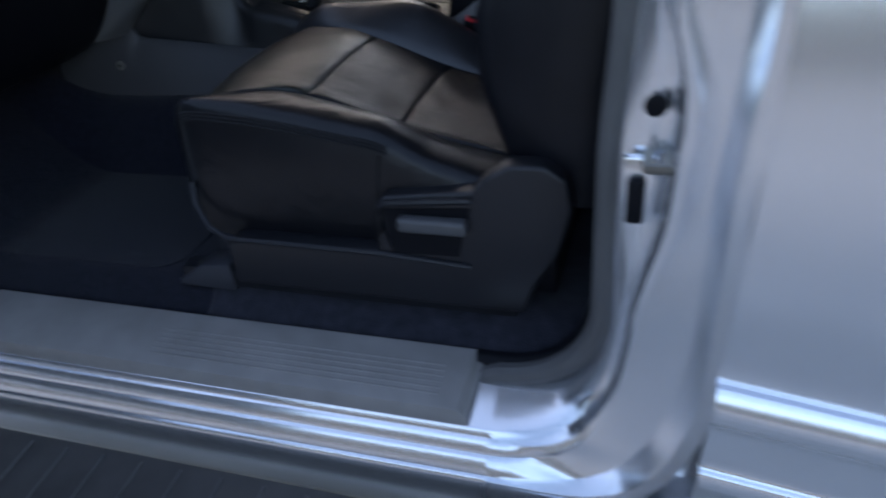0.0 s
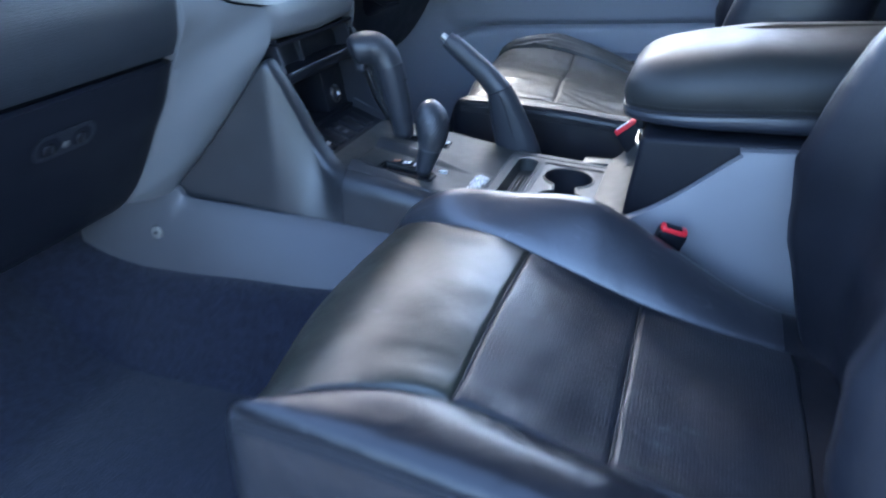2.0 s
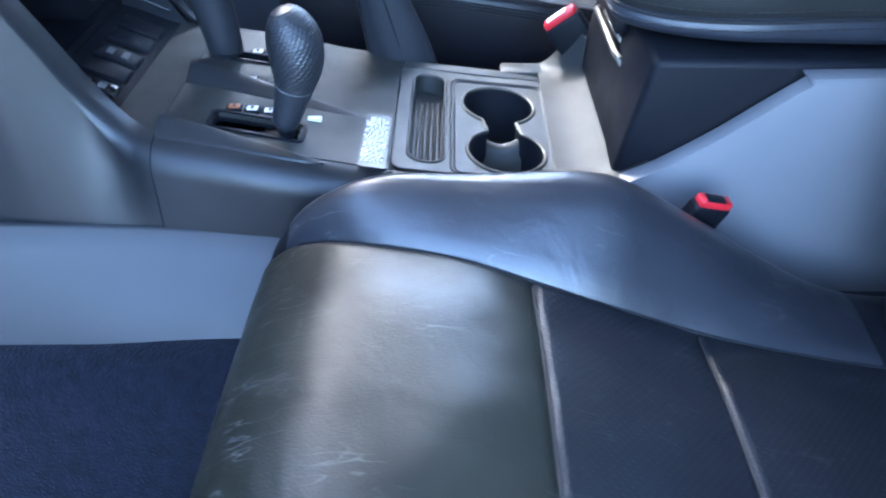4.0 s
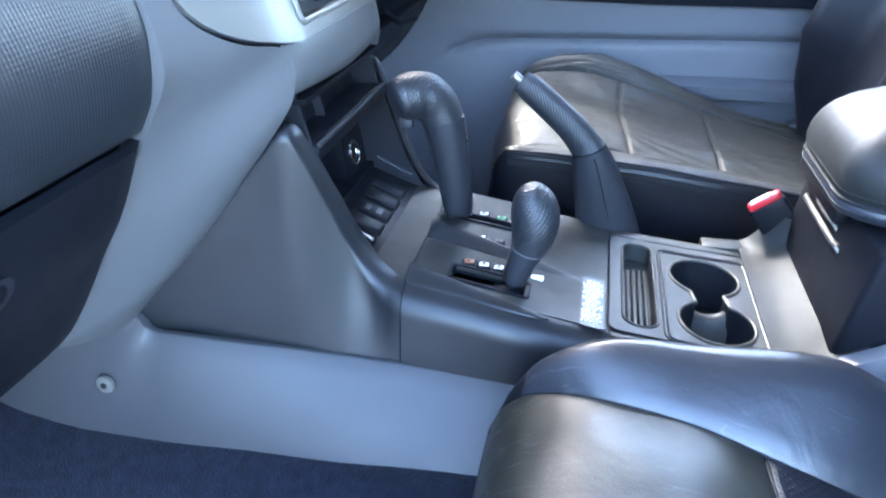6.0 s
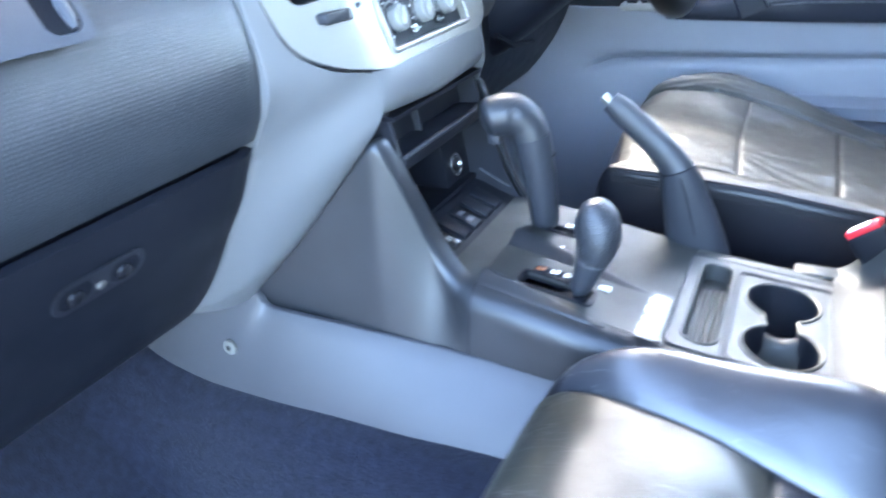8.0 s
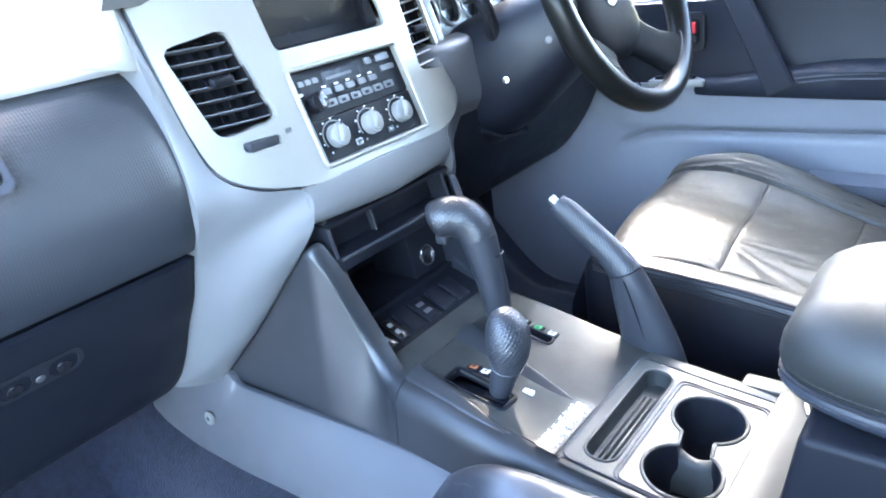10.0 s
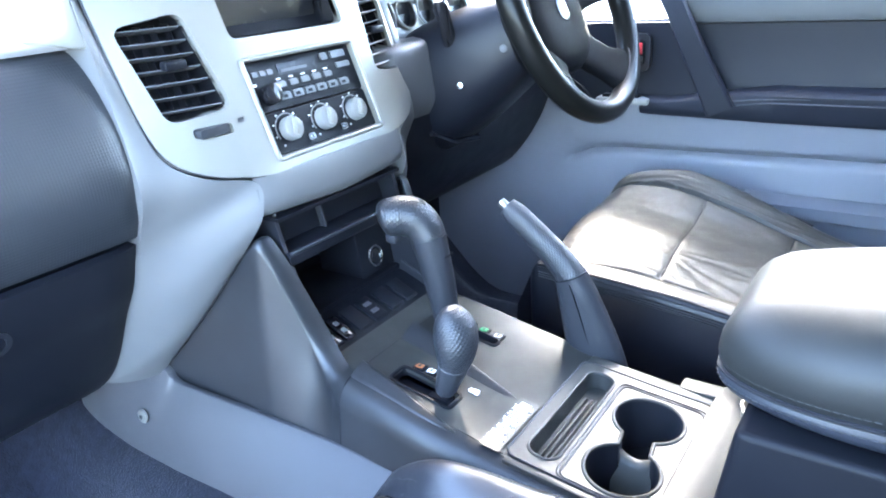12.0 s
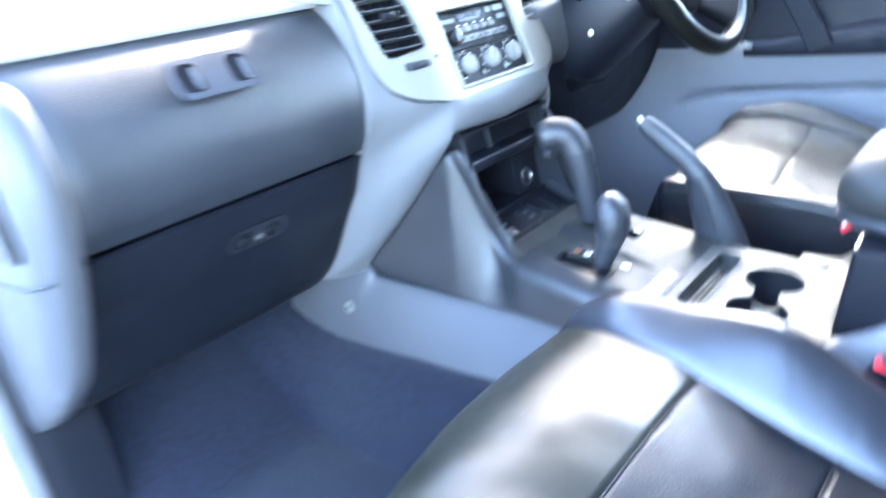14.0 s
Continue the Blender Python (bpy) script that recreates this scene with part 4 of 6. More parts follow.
part("lock_frame", plate(rounded(-0.497, -0.402, 0.998, 1.030, 0.015), [rounded(-0.491, -0.457, 1.003, 1.025, 0.010), rounded(-0.440, -0.408, 1.003, 1.025, 0.010)],
                         lambda u, v, d: (lid_x(v, LOWER) + 0.0130 - d, u, v), 0.013), DARK, dash, "dark oblong lock plate")
for u in (-0.474, -0.449, -0.424):
    part("lock_peg", disc((lid_x(1.014, LOWER) + 0.004, u, 1.014), (0.85, 0, -0.45), 0.0085 if u != -0.449 else 0.0055, 0.009, 14, 0.002), GLOSS if u != -0.449 else STEEL, dash, "shiny lock barrel")
# end piece by the door
END = [(-0.20, 1.285), (-0.09, 1.275), (-0.01, 1.262), (0.022, 1.215), (0.028, 1.155), (0.005, 1.085), (-0.034, 1.017), (-0.085, 0.945), (-0.135, 0.900), (-0.25, 0.82), (-0.42, 0.735), (-0.60, 0.64)]
end = [(p[0], p[2]) for p in spline([(a, 0, b) for a, b in END], 44)]
rows = [[(x - i, y, z) for x, z in end] for y, i in ((-0.692, 0.07), (-0.697, 0.024), (-0.703, 0.010), (-0.714, 0.005), (-0.728, 0.007), (-0.737, 0.016), (-0.742, 0.05), (-0.742, 0.30))]
part("end_cap", sheet(rows, 0.004), ENDCAP, dash, "silver grey dash end cap beside the door", 50)
part("end_vent", prism(rounded(-0.115, -0.035, 1.10, 1.20, 0.02), "y", -0.7465, -0.738, 0.002), BLACK, dash, "dark side vent")
part("end_panel_seam", tube([(-0.20, -0.744, 1.055), (-0.06, -0.7445, 1.07), (0.0, -0.738, 1.085)], 0.002, 6), DARK, dash)

# centre stack
def face_x(y, z):
    """The stack's face: leaning back with height, falling away to the sides."""
    return 0.004 - 0.36 * (z - 1.135) - 2.2 * max(0.0, abs(y) - 0.10) ** 2


stack = thing("centre_stack", "silver grey centre stack with vents, radio and heater controls", "dashboard")


def leg_rows(s):
    """The leg from the stack's shoulder down to the tunnel: outer edge, inner edge."""
    outer = [(-0.105, 0.246, 1.36), (-0.085, 0.247, 1.29), (-0.058, 0.250, 1.20), (-0.043, 0.254, 1.13), (-0.066, 0.252, 1.085), (-0.080, 0.253, 1.06), (-0.105, 0.257, 1.02), (-0.150, 0.262, 0.945), (-0.222, 0.266, 0.852), (-0.235, 0.267, 0.838)]
    inner = [(-0.115, 0.236, 1.36), (-0.088, 0.2345, 1.29), (-0.052, 0.231, 1.20), (-0.034, 0.220, 1.158), (-0.012, 0.187, 1.134), (0.007, 0.138, 1.119), (0.011, 0.137, 1.086), (-0.004, 0.149, 1.050), (-0.080, 0.186, 0.945), (-0.170, 0.216, 0.845)]
    o, i = spline(outer, 44), spline(inner, 44)
    rows = []
    for a, b in zip(o, i):
        a, b = np.array(a), np.array(b)
        row = [a + np.array((-0.05, 0.002, 0.0)), a + np.array((-0.012, 0.001, 0.0))]
        for t in np.linspace(0, 1, 12):
            out = lerp([(0.85, 0.10), (1.0, 0.06), (1.07, 0.025), (1.16, 0.03), (1.3, 0.12)], float(a[2])) * float(np.linalg.norm(b - a)) * math.sin(math.pi * t) ** 0.8
            row.append(a + (b - a) * t + np.array((0.8, 0.55, -0.2)) * out)
        row += [b + np.array((-0.006, -0.004, 0.0)), b + np.array((-0.03, -0.012, 0.0))]
        rows.append([(p[0], s * p[1], p[2]) for p in row])
    return rows


part("nearside_leg", sheet(leg_rows(-1), 0.004), SILVER, stack, "silver grey leg running down to the tunnel", 50)
part("offside_leg", sheet(leg_rows(1), 0.004), SILVER, stack, "", 50)
# chin below the bezel
chin = []
for y in np.linspace(-0.140, 0.140, 36):
    b = 0.004 * max(0.0, 1 - (y / 0.11) ** 2) - max(0.0, abs(y) - 0.108) ** 2 / 0.12
    up = 0.006 * abs(y / 0.13)
    chin.append([(-0.03, y, 1.066 + up), (0.004 + b, y, 1.067 + up), (0.013 + b, y, 1.073 + up), (0.0165 + b, y, 1.084 + up), (0.0170 + b, y, 1.096), (0.0150 + b, y, 1.110), (0.0105 + b, y, 1.1235), (-0.02, y, 1.132)])
part("chin", sheet(chin, 0.003), SILVER, stack, "", 50)
onto = lambda u, v, d: (face_x(u, v) + 0.004 - d, u, v)
outline = [(-0.112, 1.1225), (0.112, 1.1225)] + [(p[0], p[2]) for p in spline([(0.135, 0, 1.125), (0.185, 0, 1.138), (0.217, 0, 1.160), (0.228, 0, 1.20), (0.231, 0, 1.27), (0.232, 0, 1.36)], 14)]
outline += [(p[0], p[2]) for p in spline([(-0.232, 0, 1.36), (-0.231, 0, 1.27), (-0.228, 0, 1.20), (-0.217, 0, 1.160), (-0.185, 0, 1.138), (-0.135, 0, 1.125)], 14)]
RADIO, DISPLAY = rounded(-0.0975, 0.0975, 1.136, 1.252, 0.004, 2), rounded(-0.098, 0.098, 1.276, 1.345, 0.010, 3)


def soften(poly, r, n=4):
    """The outline with its corners rounded."""
    out = []
    for k, p in enumerate(poly):
        a, b = np.array(poly[k - 1]), np.array(poly[(k + 1) % len(poly)])
        p = np.array(p)
        da, db = (a - p) / np.linalg.norm(a - p), (b - p) / np.linalg.norm(b - p)
        for t in np.linspace(0, 1, n + 1):
            out.append(tuple((1 - t) ** 2 * (p + da * r) + 2 * t * (1 - t) * p + t * t * (p + db * r)))
    return out


VENT = soften([(-0.1295, 1.206), (-0.2045, 1.198), (-0.2205, 1.302), (-0.1475, 1.313)], 0.014)
VENTR = [(-u, v) for u, v in reversed(VENT)]
part("bezel", plate(outline, [RADIO, DISPLAY, VENT, VENTR, rounded(-0.185, -0.140, 1.178, 1.190, 0.004, 2)], onto, 0.014, 0.012), BEZEL, stack, "pale silver painted bezel", 30)
part("bezel_gap", tube([onto(u, v, 0.004) for u, v in [outline[k] for k in range(len(outline) - 15, len(outline))] + [(-0.112, 1.1212), (0.0, 1.1212), (0.112, 1.1212)] + outline[2:17]], 0.0022, 6), DARK, stack, "dark joint round the bezel")
for sgn, V in ((-1, VENT), (1, VENTR)):
    part("vent_well", plate(fine(V, 0.01), [], lambda u, v, d: (face_x(u, v) - 0.040 - d, u, v), 0.004), BLACK, stack)
    vc = [(u, v) for u, v in V]
    part("vent_wall", grid([[(face_x(u, v) - 0.004, u, v), (face_x(u, v) - 0.040, u, v)] for u, v in fine(vc + vc[:1], 0.01)]), BLACK, stack)
    for k in range(7):
        v = 1.210 + 0.0145 * k
        c = sgn * (0.1695 + 0.15 * (v - 1.205))
        rows = []
        for u in np.linspace(c - 0.0335, c + 0.0335, 8):
            vv = v + 0.0005 + 0.07 * (-sgn) * (u - c) * 0
            x = face_x(u, vv)
            rows.append([(x - 0.020, u, vv - 0.0050), (x - 0.004, u, vv - 0.0010), (x - 0.0025, u, vv), (x - 0.004, u, vv + 0.0012), (x - 0.020, u, vv - 0.002)])
        part("vent_slat", grid(rows, True, True), SLAT, stack)
    for k in range(4):
        u0 = sgn * (0.150 + 0.015 * k)
        part("vent_vane", prism([(face_x(u0, v) - 0.036, v) for v in (1.21, 1.30)] + [(face_x(u0, v) - 0.022, v) for v in (1.30, 1.21)], "y", u0 - 0.001, u0 + 0.001), BLACK, stack)
    c = sgn * 0.174
    part("vent_tab", box(face_x(c, 1.258) - 0.006, face_x(c, 1.258) + 0.007, c - 0.014, c + 0.014, 1.253, 1.264, 0.003, 2), BLACK, stack, "black vent tab")
part("vent_wheel", prism(rounded(-0.183, -0.142, 1.1785, 1.1895, 0.003, 2), "x", face_x(-0.16, 1.18) - 0.010, face_x(-0.16, 1.18) + 0.005, 0.001), GRIP, stack, "dark vent slider wheel")
for k in range(3):
    part("vent_symbol", prism([(-0.131 + 0.003 * k, 1.187), (-0.1295 + 0.003 * k, 1.187), (-0.1295 + 0.003 * k, 1.193), (-0.131 + 0.003 * k, 1.193)], "x", face_x(-0.13, 1.19) + 0.0035, face_x(-0.13, 1.19) + 0.0048), GREY, stack)
part("demister_button", prism(rounded(0.222, 0.234, 1.168, 1.180, 0.002, 2), "x", face_x(0.228, 1.17), face_x(0.228, 1.17) + 0.008, 0.001), BLACK, stack)
# display hood above the radio
part("display_well", plate(DISPLAY, [], lambda u, v, d: (face_x(u, v) - 0.035 - 0.25 * max(0, v - 1.28) - d, u, v), 0.004), BLACK, stack)
part("display_wall", grid([[(face_x(u, v) - 0.002, u, v), (face_x(u, v) - 0.045, u, v)] for u, v in fine(DISPLAY + DISPLAY[:1], 0.01)]), GLOSS, stack)
part("display_glass", prism(rounded(-0.09, 0.09, 1.284, 1.338, 0.004, 2), "x", face_x(0, 1.31) - 0.035, face_x(0, 1.31) - 0.030), SCREEN, stack, "dark display window")

part("radio_surround", tube([onto(u, v, -0.0005) for u, v in fine(RADIO + RADIO[:1], 0.01)], 0.0034, 8, False), BEZEL, stack, "raised silver frame round the radio", 60)

# radio
def on_face(u0, u1, v0, v1, proud, r=0.0015, back=0.0):
    """A small raised block on the stack's face."""
    bm = prism(rounded(u0, u1, v0, v1, min(r, (u1 - u0) * 0.3, (v1 - v0) * 0.3), 2), "x", 0, 1)
    for v in bm.verts:
        d = proud if v.co.x > 0.5 else -back
        v.co.x = face_x(v.co.y, v.co.z) - 0.006 + d
    return bm


radio = thing("car_radio", "black car radio with cassette slot and rows of small silver buttons", "car radio")
part("fascia", plate(rounded(-0.0965, 0.0965, 1.188, 1.2515, 0.003, 2), [], lambda u, v, d: (face_x(u, v) - 0.006 - d, u, v), 0.02), BLACK, radio)
part("cassette_slot", on_face(-0.040, 0.028, 1.226, 1.239, 0.0008), SCREEN, radio, "dark cassette slot and display")
part("slot_lip", on_face(-0.036, 0.010, 1.229, 1.2325, 0.0016), GREY, radio)
part("tuner_knob", disc((face_x(-0.070, 1.206) - 0.006, -0.070, 1.206), (0.94, 0, 0.34), 0.0125, 0.017, 24, 0.003), GLOSS, radio, "black volume knob")
for k in range(6):
    part("preset_button", on_face(-0.0515 + 0.0215 * k, -0.0345 + 0.0215 * k, 1.1980, 1.2062, 0.003), BUTTON, radio)
for k in range(5):
    part("mode_button", on_face(-0.050 + 0.021 * k, -0.036 + 0.021 * k, 1.2125, 1.2195, 0.0025), BUTTON, radio)
for k in range(3):
    part("seek_button", on_face(-0.082 + 0.012 * k, -0.073 + 0.012 * k, 1.2295, 1.2355, 0.002), BUTTON, radio)
for u, w in ((0.038, 0.012), (0.058, 0.026)):
    part("track_button", on_face(u, u + w, 1.2335, 1.2420, 0.003), BUTTON, radio)
part("side_button", on_face(0.062, 0.088, 1.220, 1.2265, 0.002), BUTTON, radio)
for k in range(6):
    part("button_mark", on_face(-0.048 + 0.0215 * k, -0.041 + 0.0215 * k, 1.2000, 1.2035, 0.0036, 0.0004), BLACK, radio)
for k in range(5):
    part("printed_mark", on_face(-0.047 + 0.021 * k, -0.040 + 0.021 * k, 1.2215, 1.2232, 0.0006, 0.0003), WHITE, radio)
part("printed_mark", on_face(-0.088, -0.08, 1.219, 1.222, 0.0006, 0.0003), WHITE, radio)

# heater controls
heater = thing("heater_control", "black heater panel with three pale rotary knobs", "heater controls")
part("panel", plate(rounded(-0.0965, 0.0965, 1.137, 1.186, 0.003, 2), [], lambda u, v, d: (face_x(u, v) - 0.006 - d, u, v), 0.02), BLACK, heater)
nrm = Vector((0.94, 0, 0.34)).normalized()
for c in (-0.058, 0.004, 0.064):
    p = Vector((face_x(c, 1.163) - 0.006, c, 1.163))
    knob = part("knob", disc(p, nrm, 0.0150, 0.013, 28, 0.003), KNOBFACE, heater, "pale grey rotary knob")
    part("grip_bar", tube([p + nrm * 0.0135 + Vector((-0.003, 0.003, 0.009)), p + nrm * 0.0155, p + nrm * 0.0135 + Vector((0.003, -0.003, -0.009))], 0.0042, 8), BEZEL, knob)
    part("pointer", tube([p + nrm * 0.0142 + Vector((-0.003, 0.003, 0.008)), p + nrm * 0.0142 + Vector((-0.005, 0.005, 0.013))], 0.001, 6), DARK, knob)
    q = nrm.to_track_quat("Z", "Y")
    part("dial_arc", tube([p + q @ Vector((0.0205 * math.cos(a), 0.0205 * math.sin(a), 0.0008)) for a in np.linspace(0.3, 3.6, 18)], 0.0009, 5), KNOBFACE, heater)
    for a in np.linspace(0.2, 4.0, 7):
        part("dial_mark", disc(p + q @ Vector((0.0235 * math.cos(a), 0.0235 * math.sin(a), 0)), nrm, 0.0013, 0.0007, 6), WHITE, heater)
for c in (-0.027, 0.034):
    part("heater_button", on_face(c - 0.006, c + 0.006, 1.144, 1.152, 0.003), GLOSS, heater)
    part("button_symbol", on_face(c - 0.003, c + 0.002, 1.146, 1.1495, 0.0035, 0.0004), BUTTON, heater)

# cubby below the stack
cubby = thing("stack_cubby", "black open cubby with two slots and a power socket", "storage tray")
part("back", box(-0.13, -0.125, -0.125, 0.125, 0.90, 1.075), BLACK, cubby)
part("shelf", prism([(-0.125, 1.005), (-0.125, 1.013), (0.014, 1.020), (0.020, 1.016), (0.020, 1.004), (0.012, 1.000)], "y", -0.118, 0.118, 0.001), BLACK, cubby)
part("upper_divider", prism([(-0.125, 1.016), (-0.010, 1.019), (-0.018, 1.064), (-0.125, 1.066)], "y", -0.022, -0.019), GRIP, cubby)
part("ceiling", box(-0.125, 0.012, -0.12, 0.12, 1.062, 1.067), BLACK, cubby)
part("ash_lid", prism([(-0.028, 1.020), (-0.020, 1.020), (-0.030, 1.064), (-0.038, 1.064)], "y", -0.116, 0.115, 0.001), BLACK, cubby, "black slotted lid")
for s in (-1, 1):
    part("cheek", prism([(-0.125, 0.86), (-0.125, 1.07), (0.000, 1.07), (0.010, 1.024), (0.030, 0.968), (0.048, 0.918), (0.068, 0.884), (0.098, 0.864), (0.098, 0.855)], "y", s * 0.112, s * 0.118), DARK, cubby)
part("socket_panel", prism([(-0.10, 0.912), (-0.10, 1.003), (-0.022, 1.000), (-0.010, 0.912)], "y", 0.040, 0.117, 0.003), BLACK, cubby)
part("socket_ring", tube([(-0.013 - 0.2 * 0.016 * math.sin(a), 0.074 + 0.014 * math.cos(a), 0.938 + 0.015 * math.sin(a)) for a in np.linspace(0, 2 * math.pi, 22)], 0.0018, 6, False), CHROME, cubby, "chrome power socket ring")
part("socket_plug", disc((-0.018, 0.074, 0.938), (1, 0, 0.2), 0.012, 0.005, 18, 0.002), GLOSS, cubby)
part("floor", box(-0.125, 0.0, -0.118, 0.118, 0.905, 0.912), BLACK, cubby)
part("shelf_lip", tube([(0.0195, -0.115, 1.0195), (0.0215, 0.0, 1.0195), (0.0195, 0.115, 1.0195)], 0.0022, 8), GRIP, cubby)
part("side_lip", tube([(0.006, 0.111, 0.919), (0.045, 0.111, 0.900), (0.054, 0.111, 0.897)], 0.0022, 8), GRIP, cubby)

# ---- centre console ----
console = thing("centre_console", "dark grey moulded centre console with pale grey lower side panels", "console")


def flank(s):
    """The console's side: from the stack's leg down to the lower panel and back past the levers."""
    top = [(-0.165, 0.205, 0.880), (-0.085, 0.178, 0.955), (-0.03, 0.158, 1.020), (-0.002, 0.150, 1.046), (0.014, 0.144, 1.022), (0.034, 0.137, 0.970), (0.052, 0.134, 0.925), (0.070, 0.138, 0.896), (0.088, 0.146, 0.880), (0.108, 0.153, 0.8745),
           (0.16, 0.154, 0.8675), (0.20, 0.154, 0.8605), (0.25, 0.153, 0.8505), (0.33, 0.151, 0.8375), (0.42, 0.150, 0.8275), (0.52, 0.150, 0.8195)]
    rows = []
    for x, y, z in spline(top, 90):
        low = lerp([(-0.2, 0.822), (0.1, 0.785), (0.52, 0.755)], x)
        yl = lerp([(-0.2, 0.206), (0.1, 0.164), (0.52, 0.152)], x)
        r = lerp([(-0.02, 0.012), (0.02, 0.018), (0.06, 0.025), (0.10, 0.032), (0.52, 0.032)], x)
        if s > 0:
            # the driver's side is narrower and squarer, with room for the handbrake
            y += lerp([(0.05, 0.0), (0.10, -0.026), (0.33, -0.034), (0.52, -0.040)], x)
            r = min(r, 0.012)
        row = [(x, y + 0.0025 - r - 0.006, z + 0.0015)] + [(x, y + 0.002 - r * (1 - math.sin(a)), z + 0.0015 - r * (1 - math.cos(a))) for a in np.linspace(0, math.pi / 2, 10)]
        row += [(x, mix(y + 0.002, yl, t), mix(z + 0.0015 - r, low, t)) for t in (0.25, 0.5, 0.75, 1.0)]
        rows.append([(a, s * b, c) for a, b, c in row])
    return rows


for s, lab in ((-1, "console side with shade in its dark colour, swept up to the stack"), (1, "")):
    skin_rows = flank(s)
    cut = min(range(len(skin_rows)), key=lambda i: abs(skin_rows[i][0][0] - 0.107))
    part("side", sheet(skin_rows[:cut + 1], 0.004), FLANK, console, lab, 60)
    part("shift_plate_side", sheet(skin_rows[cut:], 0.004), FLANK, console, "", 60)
    part("side_joint", tube(skin_rows[cut], 0.0008, 6), BLACK, console)
    # lower panel
    T = [(-0.36, 0.233, 0.800), (-0.31, 0.232, 0.838), (-0.235, 0.228, 0.850), (-0.175, 0.217, 0.856), (-0.160, 0.216, 0.848), (-0.150, 0.214, 0.834), (-0.10, 0.206, 0.826), (0.10, 0.168, 0.795), (0.30, 0.160, 0.775), (0.55, 0.155, 0.76)]
    B = [(-0.365, 0.250, 0.765), (-0.362, 0.252, 0.730), (-0.338, 0.254, 0.712), (-0.29, 0.253, 0.704), (-0.24, 0.252, 0.700), (-0.18, 0.251, 0.698), (-0.10, 0.25, 0.696), (0.10, 0.247, 0.690), (0.30, 0.24, 0.688), (0.55, 0.23, 0.688)]
    rows = []
    for a, b in zip(spline(T, 60), spline(B, 60)):
        a, b = np.array(a), np.array(b)
        row = [a + (0, -0.012, -0.002), a + (0, -0.003, 0.0015)]
        row += [a + (b - a) * t + np.array((0, 0.008 * math.sin(math.pi * t), 0)) for t in np.linspace(0.0, 1, 8)]
        rows.append([(p[0], s * p[1], p[2]) for p in row])
    part("lower_panel", sheet(rows, 0.003), GREY, console, "pale blue-grey lower side panel", 50)
part("panel_screw", disc((-0.199, -0.2432, 0.780), (0, -1, 0.12), 0.0105, 0.0045, 24, 0.0025), BEZEL, console, "domed trim clip")
part("screw_slot", disc((-0.199, -0.2478, 0.7805), (0, -1, 0.12), 0.0035, 0.0008, 16), DARK, console)

TOPZ = [(0.0, 0.905), (0.03, 0.893), (0.06, 0.881), (0.085, 0.8775), (0.108, 0.875), (0.16, 0.868), (0.20, 0.861), (0.25, 0.851), (0.33, 0.838), (0.42, 0.828), (0.52, 0.820)]


def deck(x, y=0.0):
    return lerp(TOPZ, x)


# switch strip and the ramp in front of the shift plate
rows = [[(x, y, deck(x) + 0.0012) for y in np.linspace(-0.124, 0.118, 30)] for x in np.linspace(0.0635, 0.1058, 8)]
part("ramp", sheet(rows, 0.004), CONSOLE, console, "worn grey band behind the switches")
part("plate_joint", tube([(0.1065, y, deck(0.1065) + 0.0009) for y in np.linspace(-0.125, 0.118, 8)], 0.0008, 6), BLACK, console)
rows = [[(x, y, deck(x) - 0.001) for y in np.linspace(-0.118, 0.118, 8)] for x in np.linspace(-0.008, 0.064, 6)]
part("switch_strip", sheet(rows, 0.004), BLACK, console, "black switch strip")
for y0, kind in ((-0.098, "switch"), (-0.074, "switch"), (-0.045, "blank"), (-0.012, "rocker"), (0.025, "blank"), (0.058, "blank")):
    w = 0.020 if kind == "switch" else 0.026
    blk = prism([(0.012, deck(0.012) - 0.003), (0.014, deck(0.014) + 0.0040), (0.053, deck(0.053) + 0.0028), (0.055, deck(0.055) - 0.003)], "y", y0, y0 + w, 0.0015)
    switch = part("switch" if kind != "blank" else "switch_blank", blk, GLOSS if kind == "switch" else BLACK, console)
    if kind != "blank":
        for k in range(2):
            part("switch_symbol", prism([(0.024 + 0.014 * k, deck(0.024 + 0.014 * k) + 0.002), (0.024 + 0.014 * k, deck(0.024 + 0.014 * k) + 0.0045), (0.030 + 0.014 * k, deck(0.030 + 0.014 * k) + 0.0044), (0.030 + 0.014 * k, deck(0.030 + 0.014 * k) + 0.002)], "y", y0 + 0.006, y0 + w - 0.007), KNOBFACE if kind == "switch" else GREY, switch)

# shift plate with slots
SLOT1, SLOT2 = rounded(0.118, 0.214, 0.040, 0.054, 0.005, 3), rounded(0.150, 0.236, -0.102, -0.074, 0.006, 3)


def plate_z(x, y):
    return deck(x) + 0.0015


bmp = bmesh.new()
nx, ny = 56, 70
gx, gy = np.linspace(0.1072, 0.3225, nx), np.linspace(-0.124, 0.118, ny)
inside = lambda x, y: (0.120 < x < 0.212 and 0.0395 < y < 0.0545) or (0.152 < x < 0.234 and -0.1025 < y < -0.0735)
vv = [[bmp.verts.new((x, y, plate_z(x, y))) for y in gy] for x in gx]
for i in range(nx - 1):
    for j in range(ny - 1):
        if not inside((gx[i] + gx[i + 1]) / 2, (gy[j] + gy[j + 1]) / 2):
            bmp.faces.new((vv[i][j], vv[i][j + 1], vv[i + 1][j + 1], vv[i + 1][j]))
bmesh.ops.recalc_face_normals(bmp, faces=bmp.faces)
bmesh.ops.solidify(bmp, geom=bmp.faces[:], thickness=0.004)
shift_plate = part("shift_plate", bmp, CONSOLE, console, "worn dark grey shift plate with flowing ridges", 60)
